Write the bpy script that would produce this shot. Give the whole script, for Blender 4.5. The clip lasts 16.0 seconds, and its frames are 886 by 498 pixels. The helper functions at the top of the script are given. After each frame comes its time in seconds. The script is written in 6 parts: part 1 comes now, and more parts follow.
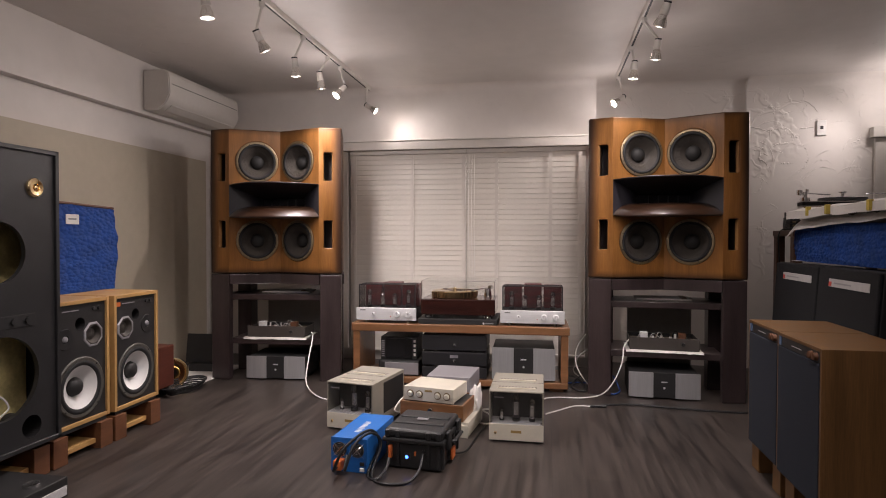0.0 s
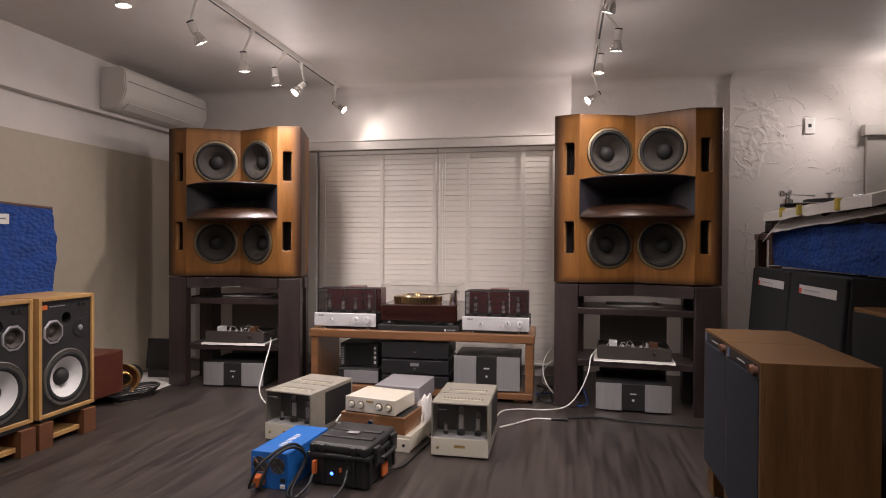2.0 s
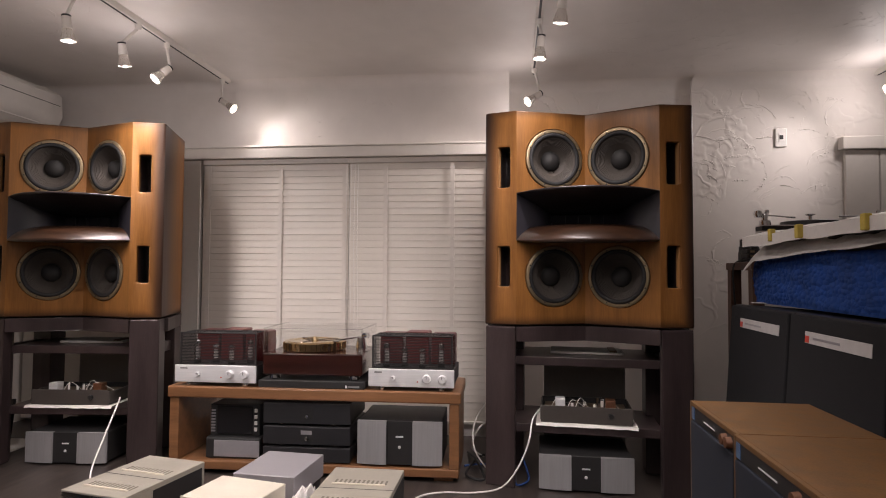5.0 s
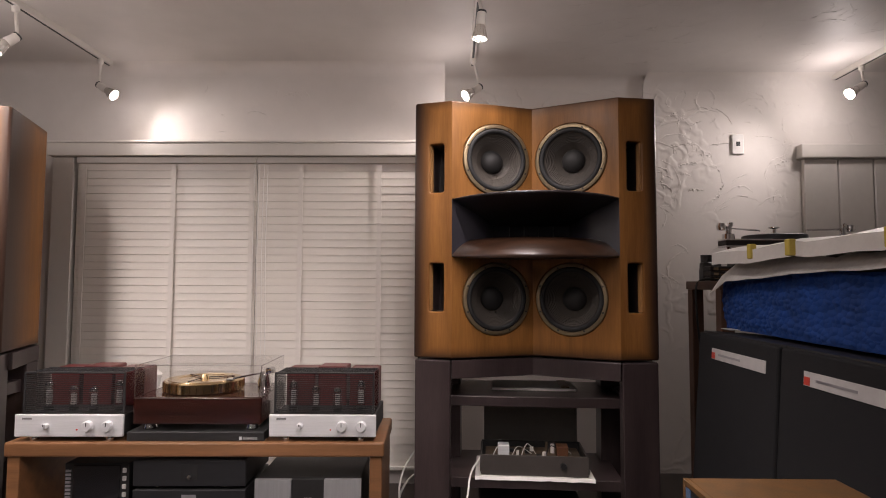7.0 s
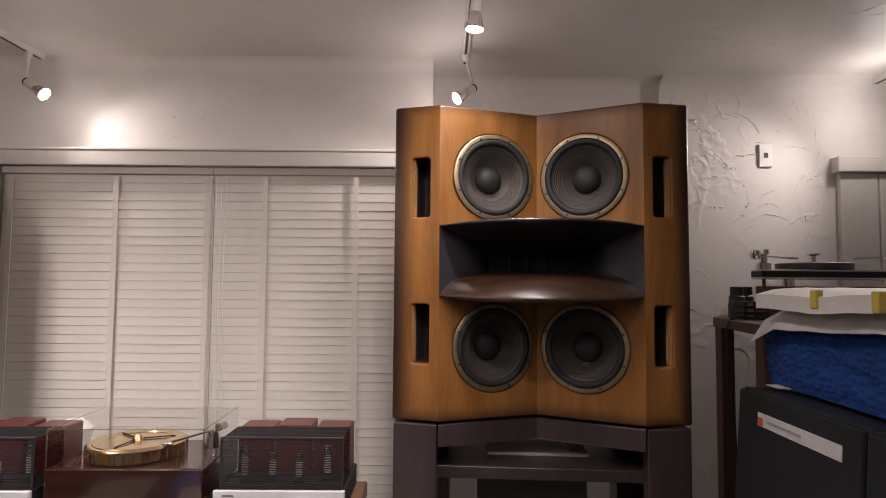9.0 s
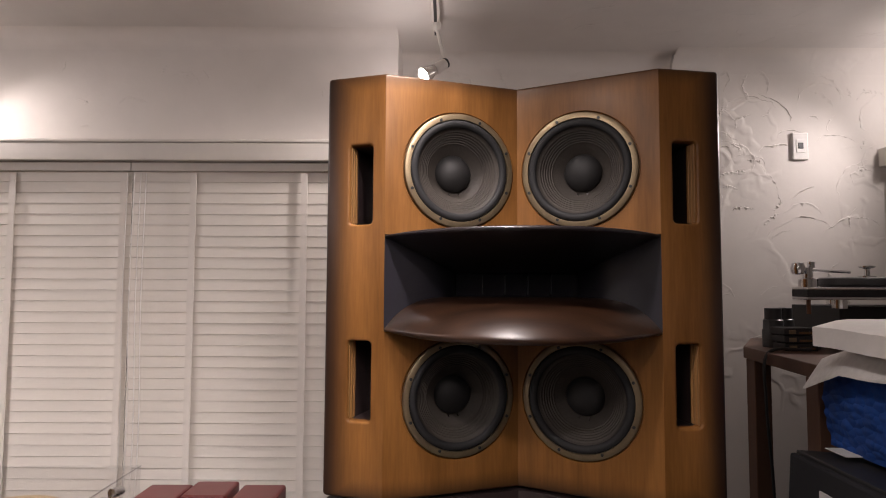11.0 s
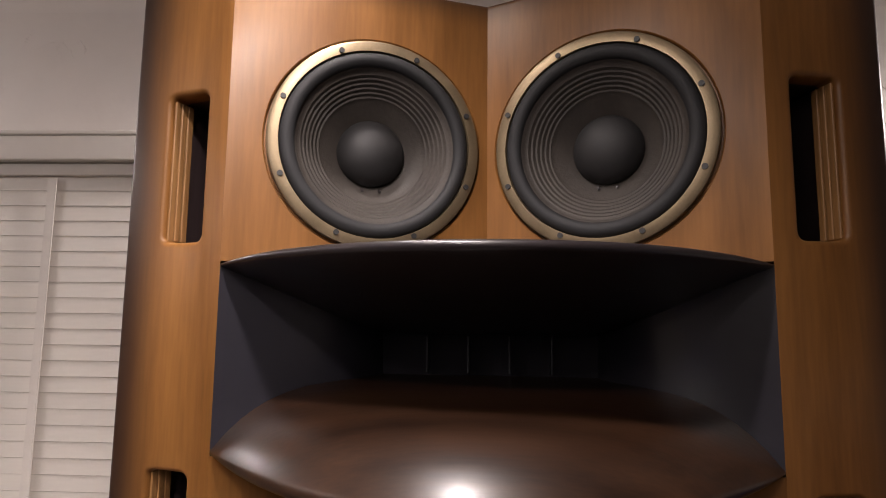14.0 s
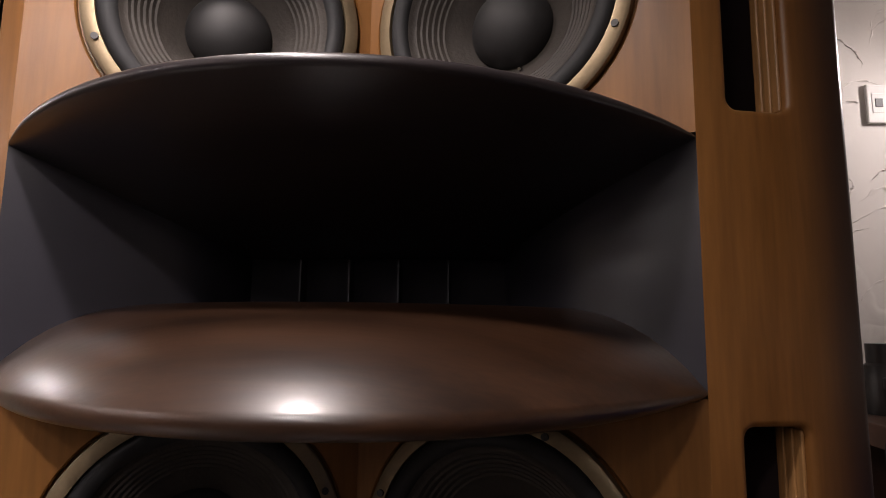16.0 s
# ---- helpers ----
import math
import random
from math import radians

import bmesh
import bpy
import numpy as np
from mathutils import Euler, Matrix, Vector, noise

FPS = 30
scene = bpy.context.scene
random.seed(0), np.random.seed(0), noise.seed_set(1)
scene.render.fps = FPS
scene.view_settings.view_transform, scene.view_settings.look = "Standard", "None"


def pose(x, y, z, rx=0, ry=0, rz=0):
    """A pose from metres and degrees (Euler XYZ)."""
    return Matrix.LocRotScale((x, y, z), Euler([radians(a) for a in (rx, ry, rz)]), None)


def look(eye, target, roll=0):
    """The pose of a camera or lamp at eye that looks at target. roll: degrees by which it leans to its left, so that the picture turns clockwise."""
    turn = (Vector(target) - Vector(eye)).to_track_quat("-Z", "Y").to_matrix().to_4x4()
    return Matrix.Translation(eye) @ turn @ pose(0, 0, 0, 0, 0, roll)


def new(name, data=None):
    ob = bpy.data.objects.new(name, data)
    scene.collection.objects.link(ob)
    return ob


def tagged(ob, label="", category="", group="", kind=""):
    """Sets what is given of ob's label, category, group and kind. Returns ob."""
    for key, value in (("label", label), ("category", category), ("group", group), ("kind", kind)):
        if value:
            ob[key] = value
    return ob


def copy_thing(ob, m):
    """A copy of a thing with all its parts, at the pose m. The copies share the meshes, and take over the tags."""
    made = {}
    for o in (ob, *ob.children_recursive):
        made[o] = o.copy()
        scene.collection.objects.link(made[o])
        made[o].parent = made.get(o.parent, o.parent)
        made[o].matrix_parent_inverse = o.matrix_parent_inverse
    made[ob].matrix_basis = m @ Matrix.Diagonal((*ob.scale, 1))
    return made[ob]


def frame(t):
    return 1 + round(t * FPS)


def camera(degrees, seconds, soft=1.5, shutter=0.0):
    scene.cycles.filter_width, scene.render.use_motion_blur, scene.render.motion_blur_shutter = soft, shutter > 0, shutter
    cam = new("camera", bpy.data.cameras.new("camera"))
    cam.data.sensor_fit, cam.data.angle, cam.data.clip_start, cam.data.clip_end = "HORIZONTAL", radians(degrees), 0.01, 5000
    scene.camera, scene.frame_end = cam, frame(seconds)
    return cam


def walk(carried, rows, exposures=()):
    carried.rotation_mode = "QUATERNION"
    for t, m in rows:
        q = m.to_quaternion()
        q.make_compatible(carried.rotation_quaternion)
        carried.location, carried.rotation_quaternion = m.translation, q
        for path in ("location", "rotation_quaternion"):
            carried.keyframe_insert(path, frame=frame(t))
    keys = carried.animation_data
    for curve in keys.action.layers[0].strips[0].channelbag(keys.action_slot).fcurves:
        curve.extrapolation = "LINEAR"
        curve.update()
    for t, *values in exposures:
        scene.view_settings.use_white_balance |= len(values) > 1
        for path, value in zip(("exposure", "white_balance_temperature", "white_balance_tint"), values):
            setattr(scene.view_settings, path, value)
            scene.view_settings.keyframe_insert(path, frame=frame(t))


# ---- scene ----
cam = camera(74.1, 16.0, 1.0)
PATH = [
    (0, (-0.1740, -0.4190, 1.0960), (-0.5259, 1.5494, 1.0580), 0.10),
    (0.5, (-0.0780, -0.3670, 1.0940), (-0.4440, 1.5989, 1.0590), 0.10),
    (1, (0.0390, -0.3070, 1.0820), (-0.3410, 1.6562, 1.0470), 0.00),
    (1.5, (0.1370, -0.2440, 1.0790), (-0.2590, 1.7162, 1.0480), 0.10),
    (2, (0.1690, -0.1630, 1.0760), (-0.2349, 1.7957, 1.0570), 0.30),
    (2.5, (0.1810, -0.0120, 1.0720), (-0.2239, 1.9466, 1.0650), 0.40),
    (3, (0.1860, 0.1510, 1.0890), (-0.2060, 2.1122, 1.0850), 0.40),
    (3.5, (0.1950, 0.2890, 1.0850), (-0.1581, 2.2576, 1.0940), 0.40),
    (4, (0.2330, 0.4480, 1.0910), (-0.0829, 2.4227, 1.1200), 0.40),
    (4.2, (0.2520, 0.5110, 1.0920), (-0.0560, 2.4867, 1.1330), 0.40),
    (6.5, (0.2384, 1.1363, 1.1110), (0.1813, 3.1326, 1.2171), 0.24),
    (7, (0.2661, 1.2715, 1.1393), (0.2351, 3.2679, 1.2551), 0.23),
    (7.5, (0.2764, 1.3820, 1.1767), (0.2550, 3.3784, 1.2958), 0.26),
    (8, (0.2717, 1.5066, 1.2191), (0.2579, 3.5033, 1.3335), 0.39),
    (8.5, (0.2731, 1.6422, 1.2655), (0.2659, 3.6391, 1.3761), 0.42),
    (9, (0.2774, 1.7248, 1.2978), (0.2778, 3.7214, 1.4137), 0.44),
    (9.5, (0.3237, 1.8484, 1.3292), (0.3198, 3.8455, 1.4364), 0.47),
    (9.7, (0.3477, 1.9083, 1.3450), (0.3463, 3.9055, 1.4517), 0.35),
    (12, (0.4542, 2.5036, 1.3928), (0.4350, 4.4986, 1.5334), 0.28),
    (12.5, (0.4873, 2.6496, 1.4144), (0.4600, 4.6432, 1.5721), 0.33),
    (13, (0.5284, 2.7877, 1.4180), (0.4890, 4.7785, 1.6057), 0.38),
    (13.5, (0.5562, 2.8944, 1.4180), (0.4975, 4.8799, 1.6510), 0.56),
    (14, (0.5911, 2.9971, 1.4290), (0.5139, 4.9818, 1.6632), 0.64),
    (14.5, (0.6379, 3.0570, 1.4297), (0.5255, 5.0353, 1.7010), 0.71),
    (15, (0.6867, 3.1131, 1.4222), (0.6061, 5.0895, 1.7174), 0.67),
    (15.5, (0.7050, 3.1461, 1.3743), (0.6826, 5.1233, 1.6749), 0.54),
    (15.6, (0.7100, 3.1519, 1.3613), (0.6879, 5.1298, 1.6571), 0.61),
    (15.8, (0.7171, 3.1626, 1.3383), (0.7015, 5.1428, 1.6185), 0.75),
    (16, (0.7252, 3.1712, 1.3113), (0.7121, 5.1532, 1.5787), 0.70),
]
walk(cam, [(t, look(eye, target, roll)) for t, eye, target, roll in PATH])

# ---- light ----
world = bpy.data.worlds.new("night")
scene.world = world
world.use_nodes = True
world.node_tree.nodes["Background"].inputs[0].default_value = (0.02, 0.022, 0.03, 1)
world.node_tree.nodes["Background"].inputs[1].default_value = 0.1
scene.view_settings.exposure = 0.0
LAMP_COLOUR = (1.0, 0.88, 0.865)
LAMP_SPILL, LAMP_GAIN = 2.5, 1.4


def spot_light(eye, target, power, cone=120, blend=1.0):
    data = bpy.data.lights.new("spot_light", "SPOT")
    data.energy, data.color, data.spot_size, data.spot_blend, data.shadow_soft_size = power, LAMP_COLOUR, radians(cone), blend, 0.03
    ob = new("spot_light", data)
    ob.matrix_world = look(eye, target)
    return ob


def spill_light(eye, power):
    """What a glass reflector lets out to the sides and back."""
    data = bpy.data.lights.new("spill_light", "POINT")
    data.energy, data.color, data.shadow_soft_size = power, LAMP_COLOUR, 0.035
    new("spill_light", data).location = eye


# ---- materials ----
def material(name, colour, rough=0.5, metal=0.0, vary=0.12, scale=6.0, bump=0.0, bump_scale=60.0, stretch=(1, 1, 1), coat=0.0, second=None, rough_vary=0.08):
    """A principled surface with a broad stain, a fine grain and relief."""
    m = bpy.data.materials.new(name)
    m.use_nodes = True
    nt = m.node_tree
    p = nt.nodes["Principled BSDF"]
    tc = nt.nodes.new("ShaderNodeTexCoord")
    mp = nt.nodes.new("ShaderNodeMapping")
    mp.inputs["Scale"].default_value = stretch
    nt.links.new(tc.outputs["Object"], mp.inputs["Vector"])
    n1 = nt.nodes.new("ShaderNodeTexNoise")
    n1.inputs["Scale"].default_value, n1.inputs["Detail"].default_value = scale, 5
    n2 = nt.nodes.new("ShaderNodeTexNoise")
    n2.inputs["Scale"].default_value, n2.inputs["Detail"].default_value = scale * 9, 4
    for n in (n1, n2):
        nt.links.new(mp.outputs[0], n.inputs["Vector"])
    add = nt.nodes.new("ShaderNodeMath")
    add.operation = "MULTIPLY_ADD"
    add.inputs[1].default_value = 0.45
    nt.links.new(n2.outputs[0], add.inputs[0])
    nt.links.new(n1.outputs[0], add.inputs[2])
    ramp = nt.nodes.new("ShaderNodeValToRGB")
    ramp.color_ramp.elements[0].position, ramp.color_ramp.elements[1].position = 0.45, 1.0
    other = second or tuple(c * (1 + 1.6 * vary) for c in colour)
    ramp.color_ramp.elements[0].color = (*[c * (1 - vary) for c in colour], 1)
    ramp.color_ramp.elements[1].color = (*[min(c, 1) for c in other], 1)
    nt.links.new(add.outputs[0], ramp.inputs[0])
    nt.links.new(ramp.outputs[0], p.inputs["Base Color"])
    rr = nt.nodes.new("ShaderNodeMapRange")
    rr.inputs["To Min"].default_value, rr.inputs["To Max"].default_value = max(rough - rough_vary, 0.03), min(rough + rough_vary, 1)
    nt.links.new(n1.outputs[0], rr.inputs["Value"])
    nt.links.new(rr.outputs[0], p.inputs["Roughness"])
    p.inputs["Metallic"].default_value = metal
    p.inputs["Coat Weight"].default_value = coat
    p.inputs["Coat Roughness"].default_value = 0.25
    if bump:
        n3 = nt.nodes.new("ShaderNodeTexNoise")
        n3.inputs["Scale"].default_value, n3.inputs["Detail"].default_value = bump_scale, 6
        nt.links.new(mp.outputs[0], n3.inputs["Vector"])
        b = nt.nodes.new("ShaderNodeBump")
        b.inputs["Strength"].default_value, b.inputs["Distance"].default_value = bump, 0.01
        nt.links.new(n3.outputs[0], b.inputs["Height"])
        nt.links.new(b.outputs[0], p.inputs["Normal"])
    return m


def glowing(name, colour, strength):
    m = bpy.data.materials.new(name)
    m.use_nodes = True
    p = m.node_tree.nodes["Principled BSDF"]
    p.inputs["Base Color"].default_value = (*colour, 1)
    p.inputs["Emission Color"].default_value = (*colour, 1)
    p.inputs["Emission Strength"].default_value = strength
    return m


def pane_glass(name, tint=0.9, gloss=0.08, rough=0.05):
    """A thin sheet: mostly clear, with a faint reflection."""
    m = bpy.data.materials.new(name)
    m.use_nodes = True
    nt = m.node_tree
    nt.nodes.remove(nt.nodes["Principled BSDF"])
    a = nt.nodes.new("ShaderNodeBsdfTransparent")
    a.inputs[0].default_value = (tint, tint, tint, 1)
    g = nt.nodes.new("ShaderNodeBsdfGlossy")
    g.inputs["Roughness"].default_value = rough
    mix = nt.nodes.new("ShaderNodeMixShader")
    mix.inputs[0].default_value = gloss
    nt.links.new(a.outputs[0], mix.inputs[1])
    nt.links.new(g.outputs[0], mix.inputs[2])
    nt.links.new(mix.outputs[0], nt.nodes["Material Output"].inputs[0])
    return m


def plaster_material():
    """White trowelled plaster with raised arcs and flat patches between them."""
    m = material("trowelled_plaster", (0.66, 0.62, 0.58), 0.62, vary=0.04, scale=1.5)
    nt = m.node_tree
    p = nt.nodes["Principled BSDF"]
    tc = nt.nodes.new("ShaderNodeTexCoord")
    warp = nt.nodes.new("ShaderNodeTexNoise")
    warp.inputs["Scale"].default_value, warp.inputs["Detail"].default_value = 3.0, 3
    nt.links.new(tc.outputs["Object"], warp.inputs["Vector"])
    mixv = nt.nodes.new("ShaderNodeMix")
    mixv.data_type = "RGBA"
    mixv.blend_type = "ADD"
    mixv.inputs["Factor"].default_value = 0.6
    nt.links.new(tc.outputs["Object"], mixv.inputs["A"])
    nt.links.new(warp.outputs["Color"], mixv.inputs["B"])
    vor = nt.nodes.new("ShaderNodeTexVoronoi")
    vor.feature = "DISTANCE_TO_EDGE"
    vor.inputs["Scale"].default_value = 3.3
    nt.links.new(mixv.outputs["Result"], vor.inputs["Vector"])
    ridge = nt.nodes.new("ShaderNodeMapRange")
    ridge.interpolation_type = "SMOOTHERSTEP"
    ridge.inputs["From Max"].default_value, ridge.inputs["To Min"].default_value, ridge.inputs["To Max"].default_value = 0.085, 1.0, 0.0
    nt.links.new(vor.outputs["Distance"], ridge.inputs["Value"])
    patch = nt.nodes.new("ShaderNodeTexNoise")
    patch.inputs["Scale"].default_value, patch.inputs["Detail"].default_value = 2.2, 2
    nt.links.new(tc.outputs["Object"], patch.inputs["Vector"])
    pr = nt.nodes.new("ShaderNodeMapRange")
    pr.inputs["From Min"].default_value, pr.inputs["From Max"].default_value = 0.47, 0.66
    nt.links.new(patch.outputs[0], pr.inputs["Value"])
    mul = nt.nodes.new("ShaderNodeMath")
    mul.operation = "MULTIPLY"
    nt.links.new(ridge.outputs[0], mul.inputs[0])
    nt.links.new(pr.outputs[0], mul.inputs[1])
    fine = nt.nodes.new("ShaderNodeTexNoise")
    fine.inputs["Scale"].default_value, fine.inputs["Detail"].default_value = 9, 6
    nt.links.new(tc.outputs["Object"], fine.inputs["Vector"])
    ma = nt.nodes.new("ShaderNodeMath")
    ma.operation = "MULTIPLY_ADD"
    ma.inputs[1].default_value = 0.35
    nt.links.new(fine.outputs[0], ma.inputs[0])
    nt.links.new(mul.outputs[0], ma.inputs[2])
    b = nt.nodes.new("ShaderNodeBump")
    b.inputs["Strength"].default_value, b.inputs["Distance"].default_value = 0.26, 0.012
    nt.links.new(ma.outputs[0], b.inputs["Height"])
    nt.links.new(b.outputs[0], p.inputs["Normal"])
    return m


def floor_material():
    """Dark grey-brown plank vinyl, satin, with streaks along the boards."""
    m = bpy.data.materials.new("plank_vinyl")
    m.use_nodes = True
    nt = m.node_tree
    p = nt.nodes["Principled BSDF"]
    tc = nt.nodes.new("ShaderNodeTexCoord")
    brick = nt.nodes.new("ShaderNodeTexBrick")
    brick.inputs["Scale"].default_value = 1.0
    brick.inputs["Brick Width"].default_value, brick.inputs["Row Height"].default_value = 0.92, 0.15
    brick.inputs["Mortar Size"].default_value, brick.inputs["Bias"].default_value = 0.0012, 0.0
    brick.inputs["Color1"].default_value, brick.inputs["Color2"].default_value = (0.3, 0.3, 0.3, 1), (0.75, 0.75, 0.75, 1)
    brick.inputs["Mortar"].default_value = (0.1, 0.1, 0.1, 1)
    rot = nt.nodes.new("ShaderNodeMapping")
    rot.inputs["Rotation"].default_value = (0, 0, radians(90))
    nt.links.new(tc.outputs["Object"], rot.inputs[0])
    nt.links.new(rot.outputs[0], brick.inputs["Vector"])
    mp = nt.nodes.new("ShaderNodeMapping")
    mp.inputs["Scale"].default_value = (33, 2.0, 1)
    nt.links.new(tc.outputs["Object"], mp.inputs[0])
    n = nt.nodes.new("ShaderNodeTexNoise")
    n.inputs["Scale"].default_value, n.inputs["Detail"].default_value, n.inputs["Distortion"].default_value = 1.0, 8, 0.15
    nt.links.new(mp.outputs[0], n.inputs["Vector"])
    mix = nt.nodes.new("ShaderNodeMix")
    mix.data_type = "RGBA"
    mix.inputs["Factor"].default_value = 0.22
    nt.links.new(n.outputs[0], mix.inputs["A"])
    nt.links.new(brick.outputs["Color"], mix.inputs["B"])
    ramp = nt.nodes.new("ShaderNodeValToRGB")
    ramp.color_ramp.elements[0].position, ramp.color_ramp.elements[1].position = 0.36, 0.68
    ramp.color_ramp.elements[0].color, ramp.color_ramp.elements[1].color = (0.019, 0.0153, 0.0138, 1), (0.068, 0.0545, 0.0475, 1)
    nt.links.new(mix.outputs["Result"], ramp.inputs[0])
    nt.links.new(ramp.outputs[0], p.inputs["Base Color"])
    rr = nt.nodes.new("ShaderNodeMapRange")
    rr.inputs["To Min"].default_value, rr.inputs["To Max"].default_value = 0.27, 0.43
    nt.links.new(n.outputs[0], rr.inputs["Value"])
    nt.links.new(rr.outputs[0], p.inputs["Roughness"])
    b = nt.nodes.new("ShaderNodeBump")
    b.inputs["Strength"].default_value, b.inputs["Distance"].default_value = 0.25, 0.004
    nt.links.new(mix.outputs["Result"], b.inputs["Height"])
    nt.links.new(b.outputs[0], p.inputs["Normal"])
    return m


def burst_material():
    """Amber lacquered veneer with a sunburst stain: the lacquer goes dark towards the cabinet's outer edges."""
    m = material("sunburst_veneer", (0.196, 0.079, 0.0175), 0.40, vary=0.26, scale=3.0, stretch=(6, 6, 0.5), coat=0.05, second=(0.275, 0.120, 0.032), bump=0.025, bump_scale=9)
    nt = m.node_tree
    p = nt.nodes["Principled BSDF"]
    p.inputs["Specular IOR Level"].default_value = 0.32
    src = p.inputs["Base Color"].links[0].from_socket
    tc = nt.nodes.new("ShaderNodeTexCoord")
    sep = nt.nodes.new("ShaderNodeSeparateXYZ")
    nt.links.new(tc.outputs["Object"], sep.inputs[0])
    ax = nt.nodes.new("ShaderNodeMath")
    ax.operation = "ABSOLUTE"
    nt.links.new(sep.outputs["X"], ax.inputs[0])
    ex = nt.nodes.new("ShaderNodeMapRange")
    ex.interpolation_type = "SMOOTHSTEP"
    ex.inputs["From Min"].default_value, ex.inputs["From Max"].default_value = 0.425, 0.508
    nt.links.new(ax.outputs[0], ex.inputs["Value"])
    zc = nt.nodes.new("ShaderNodeMath")
    zc.operation = "SUBTRACT"
    zc.inputs[1].default_value = 0.557
    nt.links.new(sep.outputs["Z"], zc.inputs[0])
    az = nt.nodes.new("ShaderNodeMath")
    az.operation = "ABSOLUTE"
    nt.links.new(zc.outputs[0], az.inputs[0])
    ez = nt.nodes.new("ShaderNodeMapRange")
    ez.interpolation_type = "SMOOTHSTEP"
    ez.inputs["From Min"].default_value, ez.inputs["From Max"].default_value = 0.5, 0.57
    nt.links.new(az.outputs[0], ez.inputs["Value"])
    mx = nt.nodes.new("ShaderNodeMath")
    mx.operation = "MAXIMUM"
    nt.links.new(ex.outputs[0], mx.inputs[0])
    nt.links.new(ez.outputs[0], mx.inputs[1])
    mix = nt.nodes.new("ShaderNodeMix")
    mix.data_type = "RGBA"
    nt.links.new(mx.outputs[0], mix.inputs["Factor"])
    nt.links.new(src, mix.inputs["A"])
    mix.inputs["B"].default_value = (0.035, 0.016, 0.009, 1)
    nt.links.new(mix.outputs["Result"], p.inputs["Base Color"])
    return m


def quilt_material():
    """Deep blue stretch cover with puckered rows."""
    m = material("blue_stretch_cover", (0.004, 0.040, 0.20), 0.85, vary=0.25, scale=10)
    nt = m.node_tree
    p = nt.nodes["Principled BSDF"]
    tc = nt.nodes.new("ShaderNodeTexCoord")
    mp = nt.nodes.new("ShaderNodeMapping")
    mp.inputs["Scale"].default_value = (32, 32, 52)
    nt.links.new(tc.outputs["Object"], mp.inputs[0])
    v = nt.nodes.new("ShaderNodeTexVoronoi")
    v.inputs["Scale"].default_value = 1.0
    nt.links.new(mp.outputs[0], v.inputs["Vector"])
    b = nt.nodes.new("ShaderNodeBump")
    b.invert = True
    b.inputs["Strength"].default_value, b.inputs["Distance"].default_value = 0.8, 0.010
    nt.links.new(v.outputs["Distance"], b.inputs["Height"])
    nt.links.new(b.outputs[0], p.inputs["Normal"])
    return m


WALL = material("painted_wall", (0.64, 0.60, 0.565), 0.7, vary=0.05, scale=1.2, bump=0.12, bump_scale=18)
CEIL = material("painted_ceiling", (0.60, 0.565, 0.535), 0.55, vary=0.06, scale=0.9, bump=0.4, bump_scale=4)
PLASTER = plaster_material()
PANEL = material("beige_board", (0.42, 0.37, 0.29), 0.75, vary=0.06, scale=2)
FLOOR = floor_material()
BURST = burst_material()
BLIND = material("blind_slat", (0.70, 0.66, 0.605), 0.42, vary=0.04, scale=4, stretch=(0.5, 4, 4))
TAPE = material("ladder_tape", (0.70, 0.66, 0.61), 0.7, vary=0.04, scale=20)
TRIM = material("white_trim", (0.62, 0.585, 0.54), 0.5, vary=0.04, scale=3)
WALNUT = material("rack_walnut", (0.185, 0.085, 0.036), 0.42, vary=0.25, scale=2.5, stretch=(0.6, 8, 8), coat=0.15)
OAK = material("box_veneer", (0.128, 0.064, 0.022), 0.42, vary=0.3, scale=2.5, stretch=(9, 9, 0.6), bump=0.05, bump_scale=20)
BIRCH = material("pale_edge_veneer", (0.40, 0.23, 0.085), 0.45, vary=0.15, scale=3)
REDWOOD = material("block_redwood", (0.115, 0.044, 0.018), 0.55, vary=0.25, scale=3, stretch=(6, 1, 6))
MAHOG = material("mahogany_box", (0.075, 0.020, 0.012), 0.4, vary=0.25, scale=3, stretch=(2, 2, 9))
STAND = material("stand_dark_stain", (0.033, 0.0225, 0.0225), 0.36, vary=0.3, scale=3, stretch=(6, 6, 0.7), coat=0.15)
HORN = material("horn_black_lacquer", (0.022, 0.021, 0.027), 0.30, vary=0.15, scale=3, coat=0.3)
LIP = material("horn_lip_stain", (0.016, 0.0068, 0.0036), 0.36, vary=0.45, scale=3, stretch=(0.5, 9, 9), coat=0.35, second=(0.042, 0.0175, 0.0075), bump=0.03, bump_scale=12)
THROAT = material("throat_lining", (0.016, 0.014, 0.020), 0.85, vary=0.1)
VANE = material("vane_metal", (0.05, 0.05, 0.056), 0.45, 0.3, vary=0.1)
LIPTOP = material("horn_roof_lacquer", (0.019, 0.0165, 0.022), 0.34, vary=0.4, scale=3, stretch=(0.5, 6, 6), coat=0.15, second=(0.026, 0.019, 0.018))
LABELGREY = material("grey_label", (0.50, 0.48, 0.475), 0.5, vary=0.06, scale=30)
SHELFWOOD = material("shelf_brown", (0.085, 0.042, 0.026), 0.5, vary=0.2, scale=3, stretch=(5, 5, 0.8))
WRAP = material("thin_plastic_wrap", (0.60, 0.58, 0.56), 0.32, vary=0.18, scale=7, bump=0.7, bump_scale=14)
BLACK = material("black_satin", (0.017, 0.0165, 0.017), 0.5, vary=0.2, scale=8)
BLACKP = material("black_plastic", (0.016, 0.016, 0.017), 0.42, vary=0.2, scale=12, bump=0.08, bump_scale=250)
